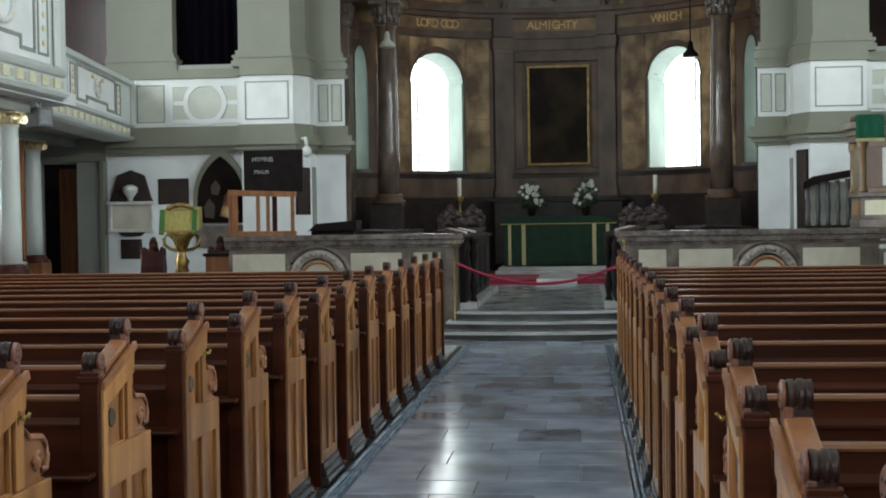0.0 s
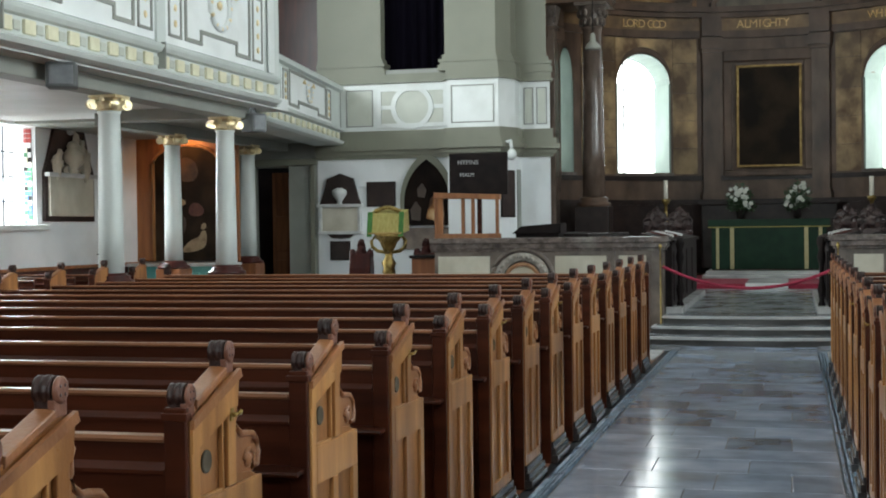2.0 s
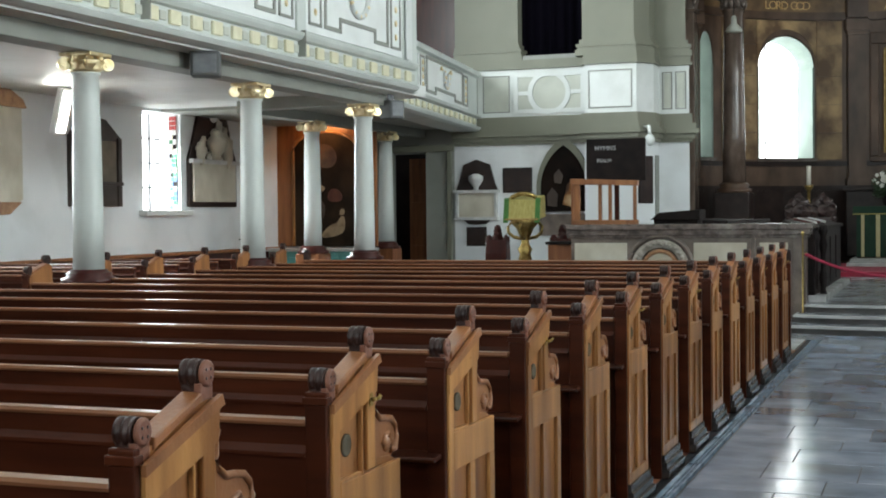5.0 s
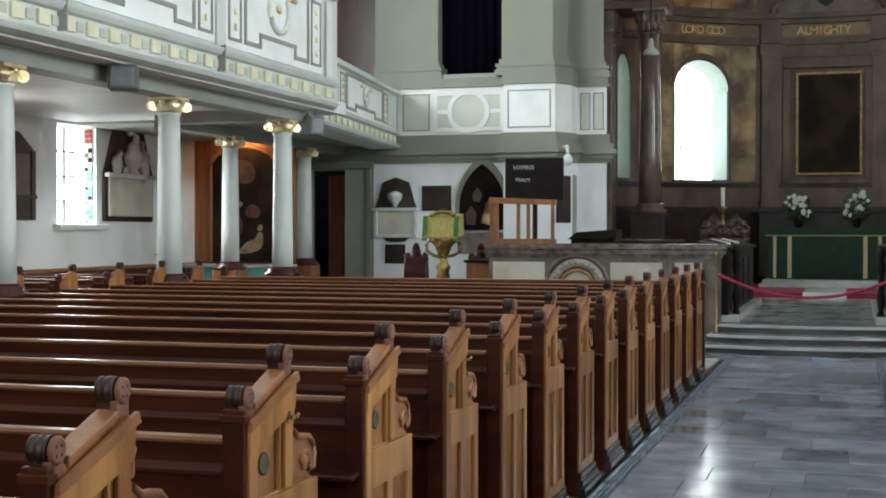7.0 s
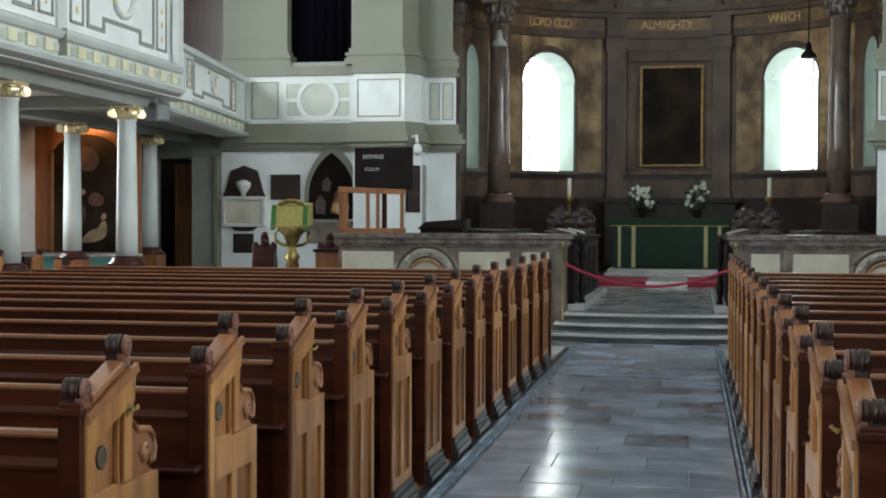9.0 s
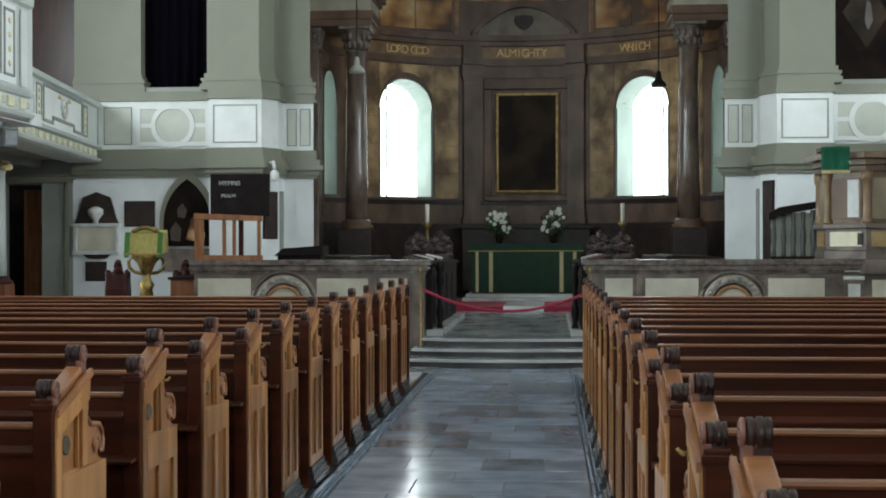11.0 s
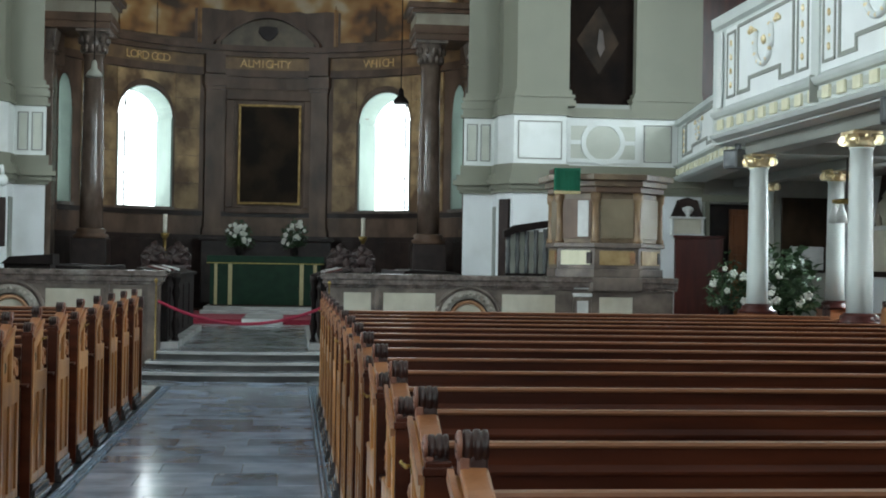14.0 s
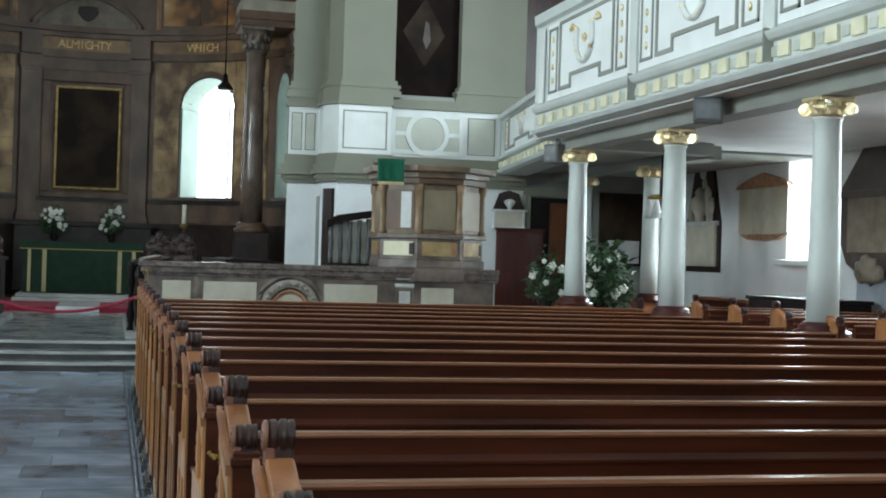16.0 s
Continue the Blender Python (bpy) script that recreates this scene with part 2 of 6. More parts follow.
BRONZE = mat("dull_bronze", (0.075, 0.062, 0.042), (0.13, 0.11, 0.08), 0.6, (20, 20, 20), 0.1, spec=0.15)
RISER = mat("dark_riser_stone", (0.045, 0.043, 0.042), (0.10, 0.096, 0.092), 0.35, (4, 4, 6), 0.1)
REDGLASS = mat("red_glass", (0.25, 0.02, 0.02), (0.4, 0.05, 0.04), 0.2, (9, 9, 9), 0.0)
BLUEGLASS = mat("blue_glass", (0.05, 0.12, 0.3), (0.12, 0.22, 0.45), 0.2, (9, 9, 9), 0.0)
GREENGLASS = mat("green_glass", (0.04, 0.16, 0.08), (0.10, 0.28, 0.14), 0.2, (9, 9, 9), 0.0)
COLMARBLE = mat("polished_column_marble", (0.085, 0.058, 0.043), (0.20, 0.145, 0.115), 0.16, (5, 5, 2), 0.05, dirt=(0.07, 0.045, 0.034))
ROLLFACE = mat("red_roll_face", (0.13, 0.045, 0.026), (0.22, 0.085, 0.05), 0.35, (20, 20, 20), 0.2)
KERB = mat("grey_edging_stone", (0.13, 0.14, 0.16), (0.27, 0.285, 0.315), 0.16, (4, 4, 6), 0.05, rough2=0.32, dirt=(0.07, 0.07, 0.072))
GUTTER = mat("dark_edging_stone", (0.02, 0.022, 0.027), (0.055, 0.058, 0.066), 0.3, (4, 4, 6), 0.05, spec=0.12)
CARVED = mat("weathered_carving", (0.25, 0.22, 0.185), (0.42, 0.38, 0.33), 0.5, (14, 14, 14), 0.3, dirt=(0.16, 0.13, 0.11))
BOARD = mat("bright_white_paint", (0.74, 0.76, 0.75), (0.83, 0.84, 0.82), 0.45, (1.4, 1.4, 1.0), 0.04, fine=45, dirt=(0.66, 0.67, 0.64))
LETTER = mat("white_lettering", (0.42, 0.42, 0.42), (0.5, 0.5, 0.5), 0.6, (5, 5, 5), 0.0)
# dark iron; the blue-white highlights along it are put into the colour
GRILLE = mat("highlight_blue_iron", (0.20, 0.30, 0.42), (0.46, 0.60, 0.76), 0.14, (6, 6, 6), 0.05, metal=0.35)
SKYGLOW = glow("bright_sky", (0.95, 1.0, 1.0), 5.0)
LAMPGLOW = glow("lamp_glow", (1.0, 0.98, 0.92), 6.0)


def old_painting(name, scale):
    """A darkened canvas: broad brown shadow with amber and flesh-coloured lights."""
    m = mat(name, (0, 0, 0), (1, 1, 1), 0.3, scale, 0.08, fine=140, spec=0.3)
    ramp = [n for n in m.node_tree.nodes if n.type == "VALTORGB"][0].color_ramp
    for p, c in ((0.40, (0.016, 0.010, 0.008)), (0.50, (0.07, 0.03, 0.012)), (0.57, (0.24, 0.10, 0.03)), (0.64, (0.52, 0.34, 0.18))):
        e = ramp.elements.new(p)
        e.color = (*c, 1)
    ramp.elements[0].color, ramp.elements[-1].color = (0.01, 0.008, 0.007, 1), (0.6, 0.45, 0.28, 1)
    return m


def mural(name, scale, stops, fine=70):
    """Worn gold mosaic or wall painting: broad patches of several tones."""
    m = mat(name, (0, 0, 0), (1, 1, 1), 0.42, scale, 0.35, fine=fine, sharp=(0.2, 0.8))
    [n for n in m.node_tree.nodes if n.type == "TEX_NOISE"][0].inputs["Detail"].default_value = 2.5
    ramp = [n for n in m.node_tree.nodes if n.type == "VALTORGB"][0].color_ramp
    ramp.elements[0].color, ramp.elements[-1].color = (*stops[0][1], 1), (*stops[-1][1], 1)
    ramp.elements[0].position, ramp.elements[-1].position = stops[0][0], stops[-1][0]
    for p, c in stops[1:-1]:
        ramp.elements.new(p).color = (*c, 1)
    return m


MOSAIC = mat("gold_mosaic", (0.12, 0.062, 0.026), (0.50, 0.33, 0.16), 0.42, (2.2, 2.2, 1.8), 0.35, fine=90, spread=0.3, dirt=(0.10, 0.06, 0.035), sharp=(0.38, 0.64))
DOMEPAINT = mural("dome_painting", (1.1, 1.1, 1.3), ((0.36, (0.07, 0.035, 0.016)), (0.45, (0.34, 0.155, 0.045)), (0.53, (0.46, 0.27, 0.10)), (0.60, (0.58, 0.46, 0.30)), (0.68, (0.64, 0.55, 0.40))))
PAINTING2 = old_painting("arch_canvas", (2.6, 2.6, 2.0))


# ---- mesh helpers ----
def box(bm, x0, x1, y0, y1, z0, z1, bevel=0.0):
    vs = [bm.verts.new((x, y, z)) for x in (x0, x1) for y in (y0, y1) for z in (z0, z1)]
    fs = [bm.faces.new([vs[i] for i in f]) for f in ((0, 1, 3, 2), (4, 6, 7, 5), (0, 4, 5, 1), (2, 3, 7, 6), (0, 2, 6, 4), (1, 5, 7, 3))]
    if bevel:
        es = list({e for f in fs for e in f.edges})
        bmesh.ops.bevel(bm, geom=es, offset=bevel, segments=2, affect="EDGES", profile=0.5)
    return bm


def bx(*a, bevel=0.0):
    return box(bmesh.new(), *a, bevel=bevel)


def prism(bm, pts, axis, a0, a1, bevel=0.0):
    """pts: a flat outline; axis: the one it is drawn out along, from a0 to a1 (x: pts are y, z; y: x, z; z: x, y)."""
    def v(p, a):
        return {"x": (a, p[0], p[1]), "y": (p[0], a, p[1]), "z": (p[0], p[1], a)}[axis]
    lo, hi = [bm.verts.new(v(p, a0)) for p in pts], [bm.verts.new(v(p, a1)) for p in pts]
    n = len(pts)
    fs = [bm.faces.new(lo), bm.faces.new(hi)]
    for i in range(n):
        fs.append(bm.faces.new((lo[i], lo[(i + 1) % n], hi[(i + 1) % n], hi[i])))
    if bevel:
        es = list({e for f in fs[:2] for e in f.edges})
        bmesh.ops.bevel(bm, geom=es, offset=bevel, segments=2, affect="EDGES", profile=0.5)
    return bm


def lathe(bm, prof, c=(0, 0, 0), seg=24, axis="z"):
    """prof: (radius, height) from the bottom up."""
    rings = []
    for r, h in prof:
        ring = []
        for i in range(seg):
            a = 2 * math.pi * i / seg
            p = (r * math.cos(a), r * math.sin(a), h)
            if axis == "x":
                p = (p[2], p[0], p[1])
            if axis == "y":
                p = (p[0], p[2], p[1])
            ring.append(bm.verts.new((c[0] + p[0], c[1] + p[1], c[2] + p[2])))
        rings.append(ring)
    for a, b in zip(rings, rings[1:]):
        for i in range(seg):
            f = bm.faces.new((a[i], a[(i + 1) % seg], b[(i + 1) % seg], b[i]))
            f.smooth = True
    bm.faces.new(rings[0])
    bm.faces.new(rings[-1])
    return bm


def ball(bm, c, r, sub=2, squash=(1, 1, 1)):
    m = Matrix.Translation(c) @ Matrix.Diagonal((r * squash[0], r * squash[1], r * squash[2], 1))
    g = bmesh.ops.create_icosphere(bm, subdivisions=sub, radius=1, matrix=m)
    for v in g["verts"]:
        for f in v.link_faces:
            f.smooth = True
    return bm


def lump(bm, c, r, squash, seed, rough=0.3):
    """A carved, uneven rounded mass."""
    m = Matrix.Translation(c) @ Matrix.Diagonal((r * squash[0], r * squash[1], r * squash[2], 1))
    g = bmesh.ops.create_icosphere(bm, subdivisions=3, radius=1)
    for v in g["verts"]:
        v.co *= 1 + rough * noise.noise(v.co * 1.9 + Vector((seed, seed * 2.3, 0))) + 0.5 * rough * noise.noise(v.co * 5 + Vector((0, seed, 0)))
        v.co = m @ v.co
        for f in v.link_faces:
            f.smooth = True
    return bm


def tube(bm, pts, r, seg=8):
    """A round bar along pts."""
    rings = []
    for i, p in enumerate(pts):
        p = Vector(p)
        d = (Vector(pts[min(i + 1, len(pts) - 1)]) - Vector(pts[max(i - 1, 0)])).normalized()
        a = d.orthogonal().normalized() if abs(d.z) > 0.9 else d.cross(Vector((0, 0, 1))).normalized()
        b = d.cross(a)
        rings.append([bm.verts.new(p + r * (math.cos(k * 2 * math.pi / seg) * a + math.sin(k * 2 * math.pi / seg) * b)) for k in range(seg)])
    for a, b in zip(rings, rings[1:]):
        for k in range(seg):
            bm.faces.new((a[k], a[(k + 1) % seg], b[(k + 1) % seg], b[k])).smooth = True
    bm.faces.new(rings[0])
    bm.faces.new(rings[-1])
    return bm


def obj(name, bm, material, parent=None, label="", m=None):
    bmesh.ops.recalc_face_normals(bm, faces=bm.faces)
    me = bpy.data.meshes.new(name)
    bm.to_mesh(me)
    bm.free()
    me.materials.append(material)
    ob = new(name, me)
    if parent:
        ob.parent = parent
    if m is not None:
        ob.matrix_basis = m
    if label:
        ob["label"] = label
    return ob


def part(name, bm, material, parent, label="", m=None):
    return obj(name, bm, material, parent, label, m)


def thing(name, label, category, m=None, group=""):
    ob = new(name)
    ob.empty_display_size = 0.1
    if m is not None:
        ob.matrix_basis = m
    return tagged(ob, label, category, group)


def struct(name, bm, material, label, category="structure"):
    return tagged(obj(name, bm, material), label, category, "", "structure")


def at(x, y, z=0.0, rz=0.0):
    return pose(x, y, z, 0, 0, rz)


def X(s, u):
    return AX + s * u


# ---- large structure ----
struct("floor", bx(X(-1, 10.4), X(1, 10.4), -8.2, 26.0, -0.20, -0.012), JOINT, "dark stone bedding of the church floor", "floor")
struct("ceiling", bx(X(-1, 10.6), X(1, 10.6), -8.2, 25.4, 9.5, 9.7), WHITE, "flat white plaster ceiling of the nave", "ceiling")


def wall_with_openings(x0, x1, y0, y1, z0, z1, holes):
    """A wall along y; holes: (y0, y1, z0, z1), in order of y, none above another."""
    bm = bmesh.new()
    y = y0
    for a, b, c, d in holes:
        box(bm, x0, x1, y, a, z0, z1)
        box(bm, x0, x1, a, b, z0, c)
        box(bm, x0, x1, a, b, d, z1)
        y = b
    box(bm, x0, x1, y, y1, z0, z1)
    return bm


LOWS = [(6.6, 7.8, 1.55, 3.0), (10.8, 12.0, 1.55, 3.0), (16.6, 17.62, 1.55, 3.0)]
HIGH = [(y - 1.0, y + 1.0, 4.4, 7.8) for y in (1.5, 6.5, 11.5, 16.5)]
for s, side in ((-1, "north"), (1, "south")):
    xs = sorted((X(s, 10.14), X(s, 10.6)))
    LOW = [(a + DY[s], b + DY[s], c, d) for a, b, c, d in LOWS]
    struct("wall_" + side, wall_with_openings(*xs, -8.2, 25.2, -0.2, 3.3, LOW), PLASTER, "white plastered aisle wall with deep window openings", "wall")
    struct("wall_" + side + "_gallery", wall_with_openings(*xs, -8.2, 25.2, 3.3, 9.5, HIGH), STONE, "pale painted wall above the gallery with tall windows", "wall")
    for i, (a, b, c, d) in enumerate(LOW + HIGH):
        xg = sorted((X(s, 10.62), X(s, 10.66)))
        struct("backdrop", bx(*xg, a - 0.1, b + 0.1, c - 0.1, d + 0.1), SKYGLOW, "bright overcast daylight outside a window", "backdrop")
        w = struct("window_%d" % (1 + i + (7 if s > 0 else 0)), bx(*sorted((X(s, 10.0), X(s, 10.6))), a - 0.12, b + 0.12, c - 0.06, c + 0.02, bevel=0.01), WHITE, "white sill below a bright leaded window", "window")
        fr = bmesh.new()
        xf = sorted((X(s, 10.50), X(s, 10.54)))
        for k in range(1, 4):
            yy = a + (b - a) * k / 4
            box(fr, *xf, yy - 0.012, yy + 0.012, c, d)
        n = int((d - c) / 0.3)
        for k in range(1, n):
            zz = c + (d - c) * k / n
            box(fr, *xf, a, b, zz - 0.01, zz + 0.01)
        part("window_frame", fr, STEEL, w, "thin grey leaded bars")
struct("wall_west", wall_with_openings(-8.6, -8.2, X(-1, 10.6), X(1, 10.6), -0.2, 9.5, []), PLASTER, "plain white plastered west wall", "wall").matrix_world = Matrix(((0, 1, 0, 0), (1, 0, 0, 0), (0, 0, 1, 0), (0, 0, 0, 1)))


def grown(F, d):
    out = []
    for i, p in enumerate(F):
        ns = []
        for a, b in ((i - 1, i), (i, i + 1)):
            if 0 <= a and b < len(F):
                e = (Vector(F[b]) - Vector(F[a])).normalized()
                ns.append(Vector((-e.y, e.x)) * -1)
        n = sum(ns, Vector((0, 0)))
        n = n / max(n.length_squared / len(ns), 1e-6) if len(ns) > 1 else n
        out.append((p[0] + d * -n.x, p[1] + d * -n.y))
    return out


PIER = [(7.65, 22.7), (5.19, 22.7), (5.19, 22.45), (4.29, 22.45), (4.08, 22.85), (4.08, 23.3), (3.55, 23.3), (3.75, 24.0), (5.0, 25.2)]
SHAFT_IN = [(5.25, 24.0), (5.25, 22.55), (4.35, 22.55), (4.16, 22.9), (4.16, 23.36), (3.62, 23.36), (3.8, 24.05), (5.0, 25.2)]
SHAFT_OUT = [(7.65, 22.78), (6.47, 22.78), (6.47, 24.0)]


def pier_zone(s, F, z0, z1, d, back):
    P = [(X(s, u), y) for u, y in grown(F, d) + back]
    return prism(bmesh.new(), P, "z", z0, z1)


def frame_strips(bm, s, u0, u1, z0, z1, w, y0, y1):
    xs = sorted((X(s, u0), X(s, u1)))
    box(bm, xs[0], xs[1], y0, y1, z0, z0 + w)
    box(bm, xs[0], xs[1], y0, y1, z1 - w, z1)
    box(bm, xs[0], xs[0] + w, y0, y1, z0 + w, z1 - w)
    box(bm, xs[1] - w, xs[1], y0, y1, z0 + w, z1 - w)


for s, side in ((-1, "north"), (1, "south")):
    back = [(7.65, 25.2)]
    struct("wall_pier_" + side, pier_zone(s, PIER, -0.2, 2.68, 0, back), PLASTER, "white lower wall of the chancel pier", "wall")
    for z0, z1, d in ((2.68, 2.74, 0.05), (2.74, 2.82, 0.09), (2.82, 2.90, 0.15), (2.90, 3.0, 0.10), (3.0, 3.17, 0.045)):
        struct("trim_pier_" + side, pier_zone(s, PIER, z0, z1, d, back), STONE, "grey-green moulded ledge round the chancel pier", "moulding")
    w = struct("wall_pier_band_" + side, pier_zone(s, PIER, 3.17, 4.0, 0, back), WHITE, "white panelled band round the chancel pier", "wall")
    for z0, z1, d in ((4.0, 4.05, 0.05), (4.05, 4.16, 0.02)):
        struct("trim_pier_" + side, pier_zone(s, PIER, z0, z1, d, back), STONE, "grey-green moulded cornice above the panels", "moulding")
    for z0, z1, d in ((4.16, 4.26, 0.10), (4.26, 4.31, 0.07), (4.31, 4.36, 0.09), (4.36, 4.44, 0.04), (4.44, 9.5, 0.0)):
        struct("pilaster_" + side, pier_zone(s, SHAFT_IN, z0, z1, d, [(5.25, 25.2)]), STONE, "tall grey-green painted pilaster on a moulded base", "pilaster")
        struct("pilaster_" + side, pier_zone(s, SHAFT_OUT, z0, z1, d, [(7.65, 24.0)]), STONE, "tall grey-green painted pilaster on a moulded base", "pilaster")
    struct("trim_niche_" + side, bx(*sorted((X(s, 6.43), X(s, 5.29))), 22.74, 24.0, 4.16, 4.24), GREY, "grey sill of the dark niche", "sill")
    # circle panel
    g = bmesh.new()
    frame_strips(g, s, 6.52, 5.24, 3.22, 3.93, 0.075, 22.668, 22.705)
    xs = sorted((X(s, 6.46), X(s, 5.30)))
    box(g, xs[0], X(s, 5.88) - 0.36, 22.672, 22.705, 3.54, 3.61)
    box(g, X(s, 5.88) + 0.36, xs[1], 22.672, 22.705, 3.54, 3.61)
    part("panel_frame", g, WHITE, w)
    ring = bmesh.new()
    n = 40
    for r0, r1, ya in ((0.30, 0.385, 22.662),):
        vs = [[bm_v for bm_v in (ring.verts.new((X(s, 5.88) + r * math.cos(2 * math.pi * i / n), yy, 3.575 + r * math.sin(2 * math.pi * i / n))) for r, yy in ((r0, ya), (r1, ya), (r1, 22.705), (r0, 22.705)))] for i in range(n)]
        for i in range(n):
            a, b = vs[i], vs[(i + 1) % n]
            for k in range(4):
                ring.faces.new((a[k], a[(k + 1) % 4], b[(k + 1) % 4], b[k]))
    part("roundel", ring, WHITE, w, "white moulded ring")
    part("panel_field", bx(*sorted((X(s, 6.45), X(s, 5.31))), 22.688, 22.706, 3.29, 3.86), PANELGREY, w)
    # pedestal and narrow panels
    for u0, u1, yf in ((7.10, 6.60, 22.70), (5.12, 4.36, 22.45), (4.02, 3.84, 23.30), (3.79, 3.60, 23.30), (7.6, 7.2, 22.70)):
        g = bmesh.new()
        frame_strips(g, s, u0, u1, 3.25, 3.90, 0.022, yf - 0.012, yf + 0.004)
        part("panel_frame", g, GREY, w)
        if u1 != 4.36:
            part("panel_field", bx(*sorted((X(s, u0 - 0.03), X(s, u1 + 0.03))), yf - 0.006, yf + 0.004, 3.28, 3.87), PANELGREY, w)
    # gallery end wall and doorway wall beyond the aisle
    ew = bmesh.new()
    xa, xb, xc = X(s, 10.14), X(s, 8.95), X(s, 8.2 if s < 0 else 7.75)
    box(ew, *sorted((xa, xb)), 22.7, 23.1, -0.2, 3.05)
    box(ew, *sorted((xb, xc)), 22.7, 23.1, 2.58, 3.05)
    box(ew, *sorted((xc, X(s, 7.65))), 22.7, 23.1, -0.2, 3.05)
    struct("wall_aisle_end_" + side, ew, GREY, "grey painted end wall of the aisle with a doorway", "wall")
    # the near-black colour paints the gloom beyond the doorway, not a marble facing
    struct("wall_beyond_" + side, bx(*sorted((X(s, 10.14), X(s, 7.0))), 24.6, 24.8, -0.2, 3.0), DARKMARBLE, "lobby wall coloured near-black for the gloom beyond the doorway", "wall")
    struct("wall_gallery_end_" + side, bx(*sorted((X(s, 10.14), X(s, 7.65))), 23.6, 23.9, 3.05, 9.5), MAROON, "dark brown wooden case at the end of the gallery", "wall")
    # the aisle ceiling under the gallery, and the beam
    struct("ceiling_gallery_" + side, bx(*sorted((X(s, 10.14), X(s, 6.0))), -8.2, 17.0, 3.04, 3.2), WHITE, "white plaster soffit beneath the gallery", "ceiling")
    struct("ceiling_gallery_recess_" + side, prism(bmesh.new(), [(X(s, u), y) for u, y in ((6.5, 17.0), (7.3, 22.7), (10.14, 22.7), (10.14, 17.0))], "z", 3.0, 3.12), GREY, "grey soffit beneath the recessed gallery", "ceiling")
    bb = bx(*sorted((X(s, 6.26), X(s, 6.54))), -8.2, 16.3 + DY[s], 2.885, 3.04, bevel=0.01)
    box(bb, *sorted((X(s, 6.54), X(s, 8.19))), 16.0 + DY[s], 16.3 + DY[s], 2.89, 3.04)
    struct("beam_" + side, bb, GREY, "grey painted beam carried by the columns", "beam")
    struct("beam_recess_" + side, bx(*sorted((X(s, 8.2), X(s, 8.45))), 16.3 + DY[s], 22.7, 2.86, 3.04, bevel=0.01), GREY, "grey painted beam under the recessed gallery", "beam")


